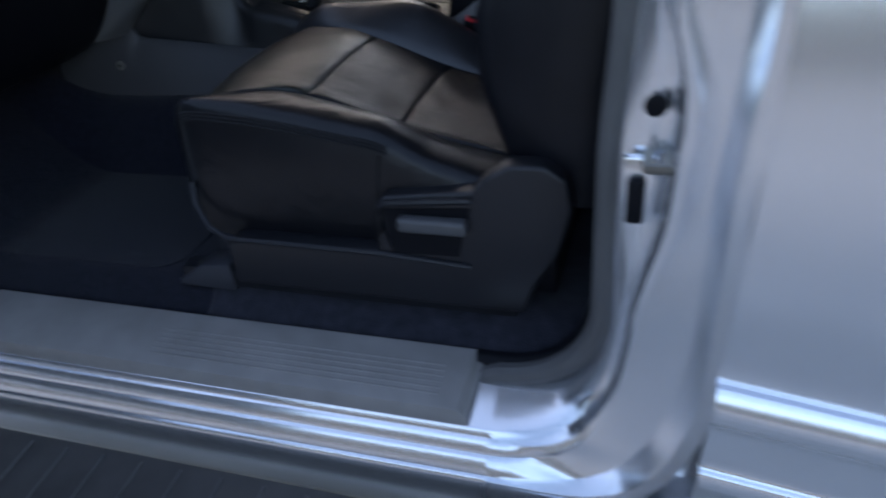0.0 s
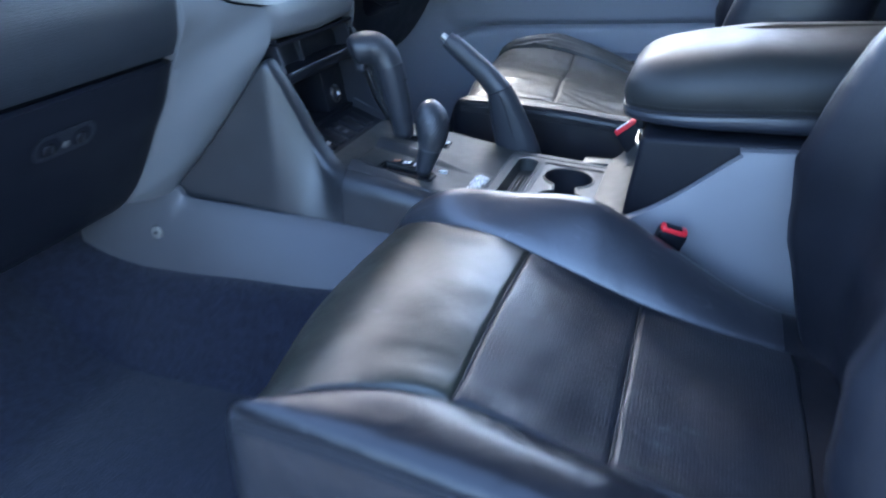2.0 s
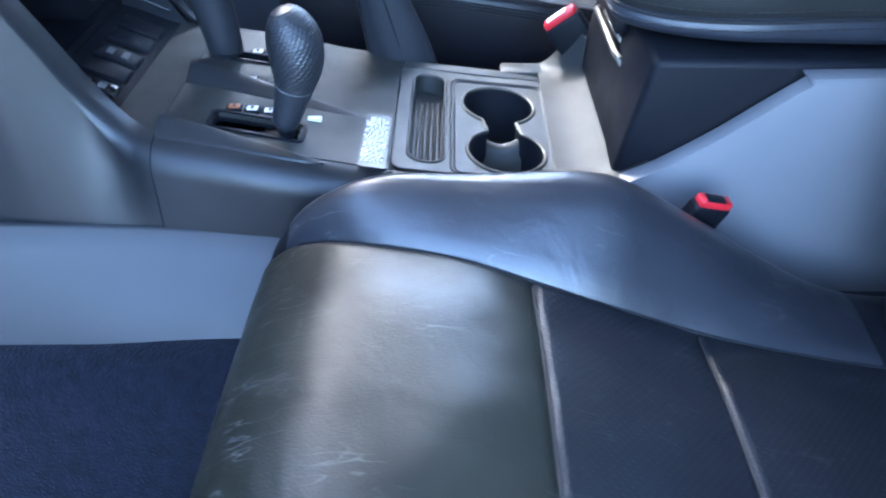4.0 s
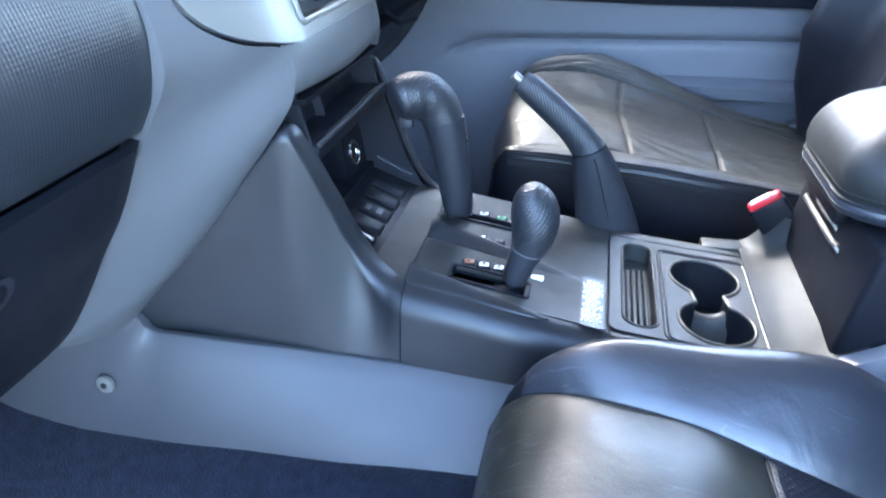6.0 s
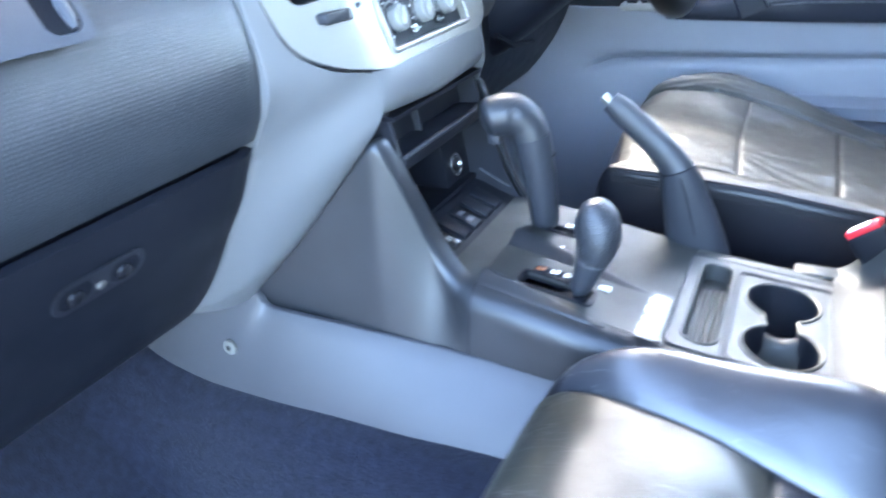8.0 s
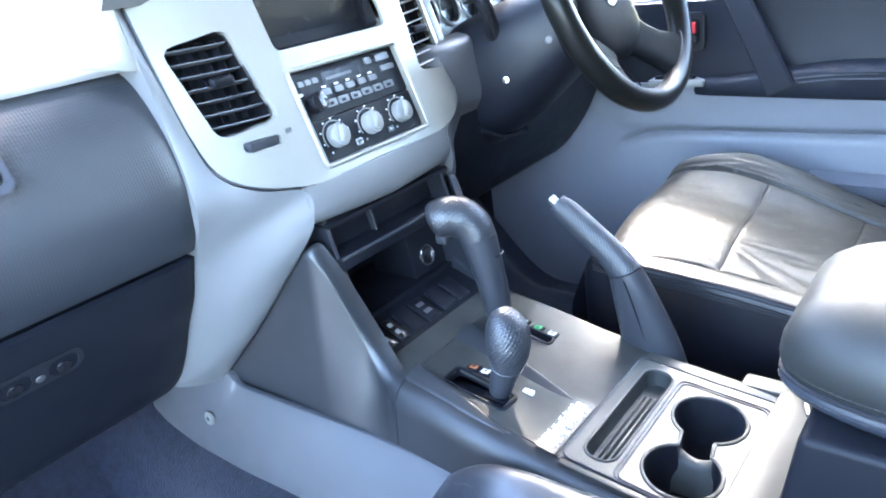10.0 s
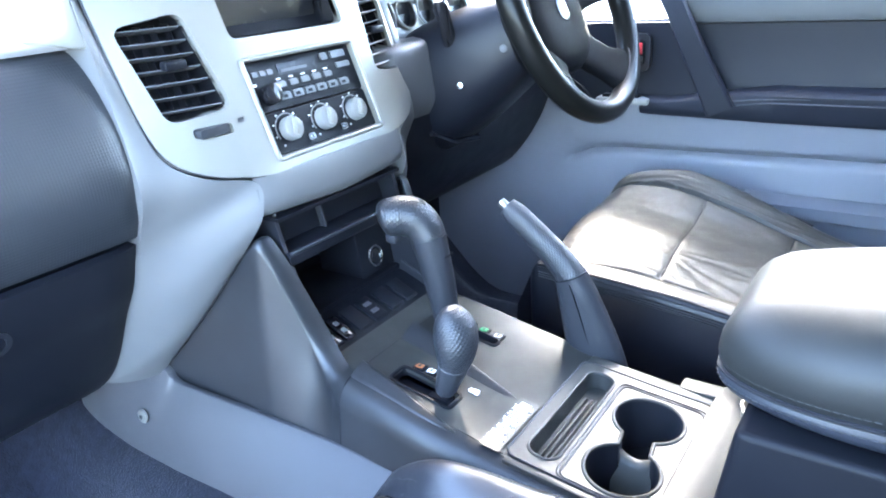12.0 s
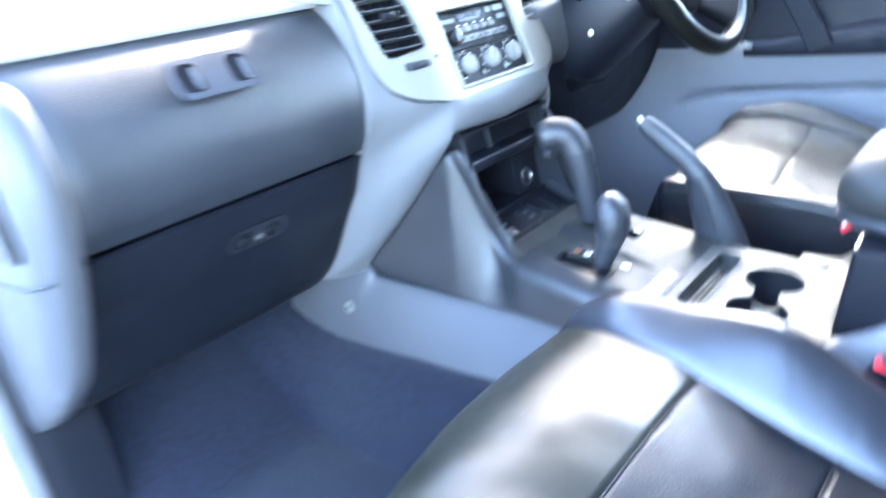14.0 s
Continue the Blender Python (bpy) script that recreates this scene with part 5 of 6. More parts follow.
for y0, fall, long, wide in ((0.006, -0.22, 0.185, 0.034), (-0.103, -0.165, 0.155, 0.026)):
    rows = []
    for t in np.linspace(0, 1, 26):
        x = 0.1072 + long * t
        c, h, w = y0 + fall * (x - 0.107), (0.0115 if y0 > 0 else 0.0085) * (1 - t) ** 0.85, wide * (1 - t) ** 0.7 + 0.001
        base_z = plate_z(x, c) - 0.002
        rows.append([(x, c - w, base_z)] + [(x, c - w * (1 - k / 8), base_z + 0.002 + h * smooth(k / 8) ** 0.8) for k in range(1, 9)] + [(x, c + 0.002, base_z + 0.001 + h * 0.86), (x, c + 0.0045 * (1 - t) + 0.002, base_z)])
    part("shift_plate_ridge", grid(rows, True, True), FLANK, shift_plate, "smooth navy ridge tapering to a point", 50)
for sl in (SLOT1, SLOT2):
    u0, u1 = min(p[0] for p in sl), max(p[0] for p in sl)
    v0, v1 = min(p[1] for p in sl), max(p[1] for p in sl)
    part("slot_surround", plate(rounded(u0 - 0.003, u1 + 0.003, v0 - 0.003, v1 + 0.003, 0.007, 3), [sl], lambda u, v, d: (u, v, plate_z(u, v) + 0.0025 - d), 0.012), BLACK, shift_plate)
    part("slot_well", plate(sl, [], lambda u, v, d: (u, v, deck(u) - 0.014 - d), 0.003), BLACK, shift_plate)
for x, y, m in ((0.162, 0.0625, WHITE), (0.185, 0.0622, GREEN), (0.207, 0.062, WHITE), (0.168, -0.001, WHITE), (0.190, 0.000, DARK), (0.165, -0.061, AMBER), (0.182, -0.0595, WHITE), (0.199, -0.058, WHITE)):
    part("gear_window_frame", box(x - 0.0085, x + 0.0085, y - 0.0065, y + 0.0065, plate_z(x, y) - 0.006, plate_z(x, y) + 0.0018, 0.001), BLACK, shift_plate)
    part("gear_window", box(x - 0.0055, x + 0.0055, y - 0.004, y + 0.004, plate_z(x, y) - 0.004, plate_z(x, y) + 0.0026, 0.0008), m, shift_plate)
    part("gear_letter", box(x - 0.0018, x + 0.0018, y - 0.0022, y + 0.0022, plate_z(x, y), plate_z(x, y) + 0.0029), DARK, shift_plate)
part("shift_mark", box(0.236, 0.250, -0.060, -0.0535, deck(0.243), deck(0.243) + 0.0045, 0.0006), WHITE, shift_plate, "small white printed mark")

label = lone("caution_label", plate(rounded(0.2935, 0.319, -0.128, -0.030, 0.003, 2), [], lambda u, v, d: (u, v, deck(u) + 0.0038 - d), 0.001), LABEL, "glossy dark caution label on the console", "label")
random.seed(4)
for k in range(22):
    # short white bars for the label's print and its glare, ragged at both ends
    y = -0.1195 + 0.0038 * k
    x = 0.2945 + random.choice((0.0, 0.001, 0.004))
    end = 0.2955 + 0.0215 * random.choice((1.0, 0.95, 0.8, 0.65, 1.0))
    while x < end - 0.002:
        w = min(random.uniform(0.002, 0.0065), end - x)
        part("print_glare_bar", box(x, x + w, y, y + 0.0016, deck(x) + 0.0025, deck(x) + 0.0042), WHITE, label)
        x += w + 0.0012

# coin tray and cup holders
TR = rounded(0.324, 0.493, -0.124, 0.089, 0.012, 4)
COIN = rounded(0.339, 0.376, -0.108, 0.074, 0.016, 6)
C1, C2, CR = (0.435, 0.020), (0.439, -0.074), 0.0405


def cup_outline():
    """Two round cup wells joined by a waist."""
    out = []
    a0 = radians(27)
    for k in range(25):
        a = -math.pi / 2 + a0 + (2 * math.pi - 2 * a0) * k / 24
        out.append((C1[0] + CR * math.cos(a), C1[1] + CR * math.sin(a)))
    for k in range(25):
        a = math.pi / 2 + a0 + (2 * math.pi - 2 * a0) * k / 24
        out.append((C2[0] + CR * math.cos(a), C2[1] + CR * math.sin(a)))
    return out


CUPS = cup_outline()
surf = lambda lift: (lambda u, v, d: (u, v, deck(u) + lift - d))
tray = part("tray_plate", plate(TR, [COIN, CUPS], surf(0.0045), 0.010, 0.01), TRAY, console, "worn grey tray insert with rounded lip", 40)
for o in (rounded(0.386, 0.487, -0.120, 0.068, 0.010, 4), rounded(0.382, 0.4905, -0.1225, 0.0725, 0.012, 4), TR):
    part("tray_groove", tube([surf(0.0045)(u, v, 0) for u, v in fine(o + o[:1], 0.01)], 0.0013, 6, False), DARK, tray)
for o, r in ((COIN, 0.0020), (CUPS, 0.0024)):
    part("well_lip", tube([surf(0.0045)(u, v, 0) for u, v in fine(o + o[:1], 0.006)], r, 8, False), TRAY, tray, "rounded raised lip")
part("coin_well", join(grid([[(u, v, deck(u) + 0.002) , (mix(0.3575, u, 0.86), mix(-0.017, v, 0.97), deck(u) - 0.017), (0.3575, mix(-0.017, v, 0.9), deck(0.357) - 0.018)] for u, v in fine(COIN + COIN[:1], 0.008)])), CONSOLE, tray, "", 50)
for k in range(4):
    part("coin_rib", prism([(0.3440 + 0.0068 * k, deck(0.357) - 0.0185), (0.3460 + 0.0068 * k, deck(0.357) - 0.0125), (0.3490 + 0.0068 * k, deck(0.357) - 0.0125), (0.3505 + 0.0068 * k, deck(0.357) - 0.0185)], "y", -0.098, 0.040, 0.0008), TRAY, tray)
part("cup_wall", grid([[(u, v, deck(u) + 0.003), (mix(0.437, u, 0.95), mix(-0.027, v, 0.97), deck(u) - 0.05), (mix(0.437, u, 0.91), mix(-0.027, v, 0.94), 0.765)] for u, v in fine(CUPS + CUPS[:1], 0.008)]), DARK, tray, "", 60)
part("cup_floor", plate(CUPS, [], lambda u, v, d: (mix(0.437, u, 0.93), mix(-0.027, v, 0.95), 0.766 - d), 0.003), BLACK, tray)
rows = []
for x in np.linspace(0.414, 0.460, 12):
    dip = 0.012 * (1 - ((x - 0.437) / 0.023) ** 2)
    rows.append([(x, y, z - (dip if z > 0.79 else 0)) for y, z in ((-0.045, 0.770), (-0.0405, 0.795), (-0.036, 0.815), (-0.031, 0.8205), (-0.027, 0.8215), (-0.023, 0.8205), (-0.018, 0.815), (-0.0135, 0.795), (-0.009, 0.770))])
part("cup_saddle", grid(rows, True, True), TRAY, tray, "worn saddle between the two wells", 50)
part("rear_deck", sheet([[(x, y, deck(x) + 0.001) for y in np.linspace(-0.127, 0.127, 6)] for x in (0.320, 0.3265)], 0.004), CONSOLE, console)
part("deck_edge", prism([(0.49, 0.826), (0.535, 0.826), (0.535, 0.80), (0.49, 0.80)], "y", -0.126, 0.126, 0.002), CONSOLE, console)
for s in (-1, 1):
    part("deck_rim", prism([(0.326, deck(0.326) + 0.003), (0.49, deck(0.49) + 0.003), (0.49, 0.80), (0.326, 0.81)], "y", 0.089 if s > 0 else -0.134, 0.110 if s > 0 else -0.1245, 0.002), TRAY, console)
part("belt_slot_lip", box(0.442, 0.50, 0.104, 0.132, 0.805, 0.831, 0.004), CONSOLE, console)

# rear box, armrest
side = [(0.50, 0.60), (0.50, 0.822), (0.520, 0.828), (0.545, 0.845), (0.575, 0.862), (0.62, 0.895), (0.68, 0.945), (0.71, 0.955), (1.05, 0.96), (1.05, 0.60)]
wing = [(p[0], p[2]) for p in spline([(a, 0, b) for a, b in side[1:9]], 26)]
for s in (-1, 1):
    part("wing", prism([(0.50, 0.62)] + wing + [(1.05, 0.62)], "y", s * 0.128, s * 0.146, 0.004), PALEGREY, console, "pale grey console wing")
# a satin cove sweeps up behind the cups and flares at its far end
cove = []
for y in np.linspace(-0.134, 0.130, 40):
    far, near = smooth((y - 0.085) / 0.045), smooth((-0.07 - y) / 0.06)
    cove.append([(0.488 + 0.066 * t + 0.016 * near * t - 0.020 * far * t, y, 0.826 + 0.006 * t + 0.022 * t ** 2.2 + 0.030 * far * t ** 2) for t in np.linspace(0, 1, 12)])
part("wing_bridge", sheet(cove, 0.004), WING, console, "satin grey cove sweeping up behind the cups", 60)
part("bridge_edge", tube([r[-1] for r in cove], 0.0016, 6), PALEGREY, console)
part("bin", prism([(0.536, 0.70), (0.537, 0.845), (0.554, 0.958), (1.05, 0.962), (1.05, 0.70)], "y", -0.124, 0.124, 0.008, 3), BLACK, console, "dark storage bin under the armrest")
for ya, yb, zz in ((0.068, 0.132, 0.963), (-0.012, 0.060, 0.963)):
    part("hinge_leaf", box(0.541, 0.552, ya, yb, zz - 0.004, zz + 0.005, 0.002), CHROME, console, "bright hinge leaf")
for ya, yb, zz, rr_ in ((-0.037, 0.090, 0.920, 0.0035), (-0.012, 0.047, 0.935, 0.0025)):
    part("latch_bar", tube([(0.552, ya - 0.003, zz - 0.012), (0.545, ya, zz - 0.002), (0.542, ya + 0.008, zz), (0.542, yb - 0.008, zz), (0.545, yb, zz - 0.002), (0.552, yb + 0.003, zz - 0.012)], rr_, 8), STEEL, console, "worn steel latch bar")
part("latch_pocket", box(0.5385, 0.551, -0.03, 0.125, 0.938, 0.9545, 0.003), BLACK, console)
armrest = thing("armrest", "black padded leather armrest lid on the console bin", "armrest")
outl = lambda i: [(0.522 + i + (0.540 - 2 * i) * a, -0.118 + i + (0.244 - 2 * i) * b) for a, b in rounded(0, 1, 0, 1, 0.25, 10)]
def arm_rise(x, h):
    """The pad lifts towards the rear."""
    return 0.020 * smooth((x - 0.53) / 0.24) * min(1.0, max(0.0, (h - 0.966) / 0.04))


rows = []
for h, i in ((0.966, 0.03), (0.967, 0.012), (0.970, 0.003), (0.975, 0.0), (0.980, 0.0005), (0.983, 0.0022), (0.985, 0.0025), (0.987, 0.0022), (0.990, 0.0006), (0.999, -0.001), (1.011, 0.001), (1.021, 0.006), (1.030, 0.014), (1.038, 0.026), (1.044, 0.042), (1.048, 0.062), (1.050, 0.090), (1.0505, 0.105)):
    h = max(h, 0.985 + (h - 0.985) * 1.2)
    rows.append([(x, y, h + arm_rise(x, h)) for x, y in outl(i)])
part("pad", grid(rows[:8], True, True), ARMSIDE, armrest, "black leather pad side", 50)
part("pad_top", grid(rows[7:], True, True), ARMTOP, armrest, "shiny black leather pad top, olive light in its colour", 50)
seam_line = fine(outl(0.001) + outl(0.001)[:1], 0.004)
part("pad_seam", tube([(x, y, 0.985 + arm_rise(x, 0.985)) for x, y in seam_line], 0.0022, 6, False), PIPING, armrest)
for dz in (-0.0075, 0.0085):
    ring_ = fine(outl(-0.0005 if dz < 0 else 0.0005), 0.0022)
    dashes = [tube([(ring_[k][0], ring_[k][1], 0.985 + dz + arm_rise(ring_[k][0], 0.985)), (ring_[k + 2][0], ring_[k + 2][1], 0.985 + dz + arm_rise(ring_[k + 2][0], 0.985))], 0.0007, 4) for k in range(0, len(ring_) - 3, 3)]
    part("stitching", join(*dashes), THREAD, armrest, "row of grey stitches")

# ---- levers ----
def oval_rows(path, radii, flats, n=20):
    """Rings round a path with a width and a depth at each point."""
    rows = []
    pts = [Vector(p) for p in path]
    for i, p in enumerate(pts):
        d = (pts[min(i + 1, len(pts) - 1)] - pts[max(i - 1, 0)]).normalized()
        u = Vector((0, 1, 0)) - d * d.y
        u.normalize()
        w = d.cross(u)
        rows.append([p + u * radii[i] * math.cos(2 * math.pi * k / n) + w * flats[i] * math.sin(2 * math.pi * k / n) for k in range(n)])
    return rows


def knurled(path, radii, flats, step=0.0014, n=56, bite=0.00055):
    """A grip whose skin is cut into small diamonds."""
    pts = np.array([tuple(p) for p in path])
    run = np.concatenate([[0], np.cumsum(np.linalg.norm(np.diff(pts, axis=0), axis=1))])
    even = np.linspace(0, run[-1], int(run[-1] / step))
    pts = np.stack([np.interp(even, run, pts[:, k]) for k in range(3)], 1)
    rings = oval_rows(pts.tolist(), np.interp(even, run, radii), np.interp(even, run, flats), n)
    r_at = np.interp(even, run, radii)
    for i, ring in enumerate(rings):
        c = Vector(pts[i])
        deep = bite * min(1.0, r_at[i] / 0.012)
        for k in range((i // 2) % 2, n if i % 2 == 0 else 0, 2):
            ring[k] = ring[k] + (c - ring[k]).normalized() * deep
    return grid(rings, True, True)


shifter = thing("gear_lever", "black automatic gear lever with a knurled hooked grip", "gear lever")
stem = spline([(0.131, 0.050, 0.862), (0.130, 0.050, 0.885), (0.126, 0.049, 0.925), (0.119, 0.047, 0.97), (0.113, 0.046, 1.00)], 40)
rr = [lerp([(0.86, 0.006), (0.869, 0.0062), (0.8725, 0.0140), (0.877, 0.0168), (0.885, 0.0178), (0.925, 0.0200), (0.97, 0.0220), (1.0, 0.0240)], p[2]) for p in stem]
part("stem", grid(oval_rows(stem, rr, [r * 1.08 for r in rr]), True, True), GRIP, shifter, "satin black tapered stem")
part("stem_collar", tube([(0.131 + 0.0180 * math.cos(a), 0.050 + 0.0165 * math.sin(a), 0.879 - 0.003 * math.cos(a)) for a in np.linspace(0, 2 * math.pi, 26)], 0.0009, 5, False), BLACK, shifter)
head = spline([(0.117, 0.0475, 0.978), (0.112, 0.047, 1.000), (0.105, 0.045, 1.016), (0.095, 0.039, 1.027), (0.086, 0.032, 1.031), (0.077, 0.023, 1.032), (0.067, 0.014, 1.031), (0.060, 0.008, 1.029)], 30)
hr_ = [lerp([(0, 0.0228), (0.25, 0.0262), (0.45, 0.0285), (0.7, 0.0275), (0.84, 0.0250), (0.91, 0.0215), (0.955, 0.0165), (0.985, 0.010), (1, 0.003)], k / 30) for k in range(31)]
part("grip", knurled(head, hr_, hr_), KNURL, shifter, "knurled black grip", 1)
part("button", box(0.066, 0.084, 0.010, 0.026, 0.996, 1.012, 0.004, 2), GRIP, shifter)
part("joint", tube([(0.1195 + 0.0236 * math.cos(a), 0.051 + 0.0226 * math.sin(a), 0.966 + 0.010 * math.cos(a)) for a in np.linspace(0, 2 * math.pi, 26)], 0.001, 5, False), BLACK, shifter)
part("boot", box(0.119, 0.143, 0.041, 0.053, 0.855, 0.872, 0.004), BLACK, shifter)

transfer = thing("transfer_lever", "black four-wheel-drive selector lever with a knurled round knob", "gear lever")
path = spline([(0.214, -0.082, 0.850), (0.219, -0.082, 0.865), (0.226, -0.081, 0.885), (0.232, -0.080, 0.903), (0.238, -0.080, 0.928), (0.2375, -0.079, 0.948), (0.233, -0.078, 0.966), (0.229, -0.078, 0.979)], 32)
rad = [lerp([(0.85, 0.006), (0.8585, 0.0064), (0.863, 0.0128), (0.868, 0.0148), (0.885, 0.0168), (0.903, 0.0198), (0.920, 0.0248), (0.935, 0.0275), (0.948, 0.0278), (0.958, 0.0258), (0.967, 0.0212), (0.973, 0.0160), (0.977, 0.0105), (0.979, 0.003)], p[2]) for p in path]
cut = next(k for k, p in enumerate(path) if p[2] > 0.903)
rings = oval_rows(path, rad, [r * 0.92 for r in rad])
part("shaft", grid(rings[:cut + 1], True, True), GRIP, transfer, "satin black shaft")
part("knob", knurled(path[cut:], rad[cut:], [r * 0.92 for r in rad[cut:]]), KNURL, transfer, "knurled black knob", 1)
part("joint", tube(rings[cut] + rings[cut][:1], 0.0010, 5, False), SLAT, transfer)
part("boot", box(0.196, 0.228, -0.092, -0.074, 0.838, 0.856, 0.004), BLACK, transfer)

brake = thing("handbrake_lever", "black handbrake lever with a knurled grip and metal button, pulled up", "handbrake")
# the grip bows over and runs on into a shroud that widens down to the floor
gp = spline([(0.196, 0.1185, 1.031), (0.214, 0.1195, 1.017), (0.238, 0.121, 0.996), (0.262, 0.1225, 0.974), (0.281, 0.124, 0.952), (0.288, 0.1245, 0.942)], 22)
gr = [lerp([(0, 0.0125), (0.15, 0.0155), (0.5, 0.0165), (0.8, 0.0185), (1, 0.0198)], k / 22) for k in range(23)]
part("grip", knurled(gp, gr, [r * 1.12 for r in gr]), KNURL, brake, "knurled black grip", 1)
part("button", tube([(0.198, 0.1187, 1.0285), (0.187, 0.118, 1.038)], 0.0062, 12), STEEL, brake, "worn metal release button")
bp_ = spline([(0.2865, 0.1245, 0.9445), (0.294, 0.125, 0.925), (0.306, 0.127, 0.885), (0.320, 0.129, 0.835), (0.330, 0.130, 0.785)], 18)
br = [lerp([(0, 0.0203), (0.4, 0.0210), (1, 0.024)], k / 18) for k in range(19)]
bf = [lerp([(0, 0.0228), (0.15, 0.0250), (0.4, 0.031), (0.75, 0.041), (1, 0.046)], k / 18) for k in range(19)]
part("shroud", grid(oval_rows(bp_, br, bf), True, True), GRIP, brake, "satin black lever shroud", 60)
part("grip_joint", tube(oval_rows(bp_, [r * 1.01 for r in br], [r * 1.01 for r in bf])[0] + oval_rows(bp_, [r * 1.01 for r in br], [r * 1.01 for r in bf])[0][:1], 0.0009, 5, False), BLACK, brake)
part("shroud_seam", tube([(p[0] + 0.006, p[1] - 0.0208, p[2]) for p in bp_[1:]], 0.0010, 5), BLACK, brake)

# ---- belt buckles ----
def buckle(at, lean, turn, size, group, lab):
    b = thing("belt_buckle", lab, "seat belt", at, group)
    m = pose(0, 0, 0, lean[0], lean[1], turn)
    put = lambda bm: (bm.transform(Matrix.Translation(at) @ m @ Matrix.Scale(size, 4)), bm)[1]
    housing = part("housing", put(box(-0.031, 0.031, -0.012, 0.012, -0.085, -0.008, 0.006, 3)), BLACK, b)
    part("release", put(box(-0.028, 0.028, -0.0105, 0.0105, -0.012, 0.003, 0.005, 3)), RED, housing, "red release button")
    part("mouth", put(box(-0.020, 0.014, -0.009, 0.006, -0.005, 0.0042, 0.001)), WHITE if lean[1] < 0 else BLACK, housing)
    part("strap", put(box(-0.02, 0.02, -0.003, 0.003, -0.20, -0.08, 0.001)), BLACK, b, "black belt webbing")


buckle((0.612, -0.190, 0.861), (10, 18), 15, 0.62, "seat belt buckles", "black belt buckle with red release beside the passenger seat")
buckle((0.508, 0.128, 0.893), (-4, -40), -8, 0.75, "seat belt buckles", "black belt buckle with red release beside the driver seat")

# ---- driver side ----
wheel = thing("steering_wheel", "black leather steering wheel with padded centre", "steering wheel")
WC, WT = Vector((0.165, 0.385, 1.275)), radians(22)
wu, wv = Vector((-math.sin(WT), 0, math.cos(WT))), Vector((0, 1, 0))
wn_ = Vector((math.cos(WT), 0, math.sin(WT)))
WR = 0.178
rim = [[WC + (WR + 0.0175 * math.cos(b)) * (math.cos(a) * wu + math.sin(a) * wv) + 0.0190 * math.sin(b) * wn_ for b in np.linspace(0, 2 * math.pi, 15)[:-1]] for a in np.linspace(0, 2 * math.pi, 73)]
part("rim", grid(rim, True), WHEELRIM, wheel, "black leather rim", 60)
hub = []
for d, sc in ((-0.085, 0.75), (-0.065, 0.92), (-0.047, 1.0), (-0.035, 0.98), (-0.025, 0.88), (-0.019, 0.65), (-0.017, 0.3)):
    hub.append([WC + wu * (math.copysign(abs(math.cos(a)) ** 0.6, math.cos(a)) * 0.080 * sc - 0.022) + wv * (math.copysign(abs(math.sin(a)) ** 0.6, math.sin(a)) * 0.092 * sc) + wn_ * d for a in np.linspace(0, 2 * math.pi, 33)[:-1]])
wheel_hub = part("hub", grid(hub, True, True), HUB, wheel, "charcoal padded hub", 50)
for a, w in ((82, 0.026), (-82, 0.026), (142, 0.036), (-142, 0.036)):
    d = math.cos(radians(a)) * wu + math.sin(radians(a)) * wv
    e = wn_.cross(d)
    rows = []
    for r, k, lift in ((0.045, 1.35, -0.042), (0.075, 1.15, -0.040), (0.105, 0.98, -0.033), (0.135, 1.0, -0.020), (0.158, 1.25, -0.006), (0.174, 1.6, 0.0)):
        rows.append([WC + d * r + e * (w * k * math.copysign(abs(math.cos(b)) ** 0.7, math.cos(b))) + wn_ * (lift + 0.013 * math.copysign(abs(math.sin(b)) ** 0.7, math.sin(b))) for b in np.linspace(0, 2 * math.pi, 21)[:-1]])
    part("spoke", grid(rows, True, True), HUB, wheel, "padded leather spoke", 50)
    part("rim_joint", tube([WC + d * (WR - 0.021) + e * (w * 1.35 * math.cos(b)) + wn_ * (0.0145 * math.sin(b)) for b in np.linspace(0.1, math.pi - 0.1, 12)], 0.0009, 5), BLACK, wheel)
part("badge", disc(WC - wn_ * 0.018 - wu * 0.005, wn_, 0.020, 0.003, 24, 0.001), GLOSS, wheel_hub)

column = thing("steering_column", "dark plastic steering column shroud with stalks", "steering column")
ca = WC - wn_ * 0.05
rows = []
for d, w, h in ((0.0, 0.056, 0.050), (0.03, 0.064, 0.060), (0.08, 0.086, 0.078), (0.14, 0.100, 0.092), (0.20, 0.106, 0.102), (0.28, 0.108, 0.11)):
    c = ca - wn_ * d - wu * (0.010 + d * 0.10)
    rows.append([c + wv * w * math.copysign(abs(math.sin(a)) ** 0.7, math.sin(a)) + wu * h * math.copysign(abs(math.cos(a)) ** 0.7, math.cos(a)) for a in np.linspace(0, 2 * math.pi, 29)[:-1]])
part("shroud", grid(rows, True, True), COLUMN, column, "charcoal column shroud", 50)
rows = []
for d, r in ((-0.022, 0.060), (-0.018, 0.070), (0.0, 0.074), (0.030, 0.076), (0.036, 0.070)):
    rows.append([ca - wn_ * d + (wv * math.sin(a) + wu * math.cos(a)) * r for a in np.linspace(0, 2 * math.pi, 33)[:-1]])
part("wheel_collar", grid(rows, True, True), BLACK, column, "black collar behind the wheel", 50)
part("ignition_collar", disc((0.03, 0.320, 1.20), (0.3, -1, 0), 0.012, 0.006, 16, 0.001), DARK, column)
part("shroud_screw", disc((0.016, 0.289, 1.157), (0.235, -0.97, 0.04), 0.0062, 0.004, 14, 0.0015), CHROME, column, "bright screw")
part("shroud_screw", disc((0.084, 0.315, 1.212), (0.395, -0.91, 0.1), 0.006, 0.003, 14, 0.001), GREY, column)
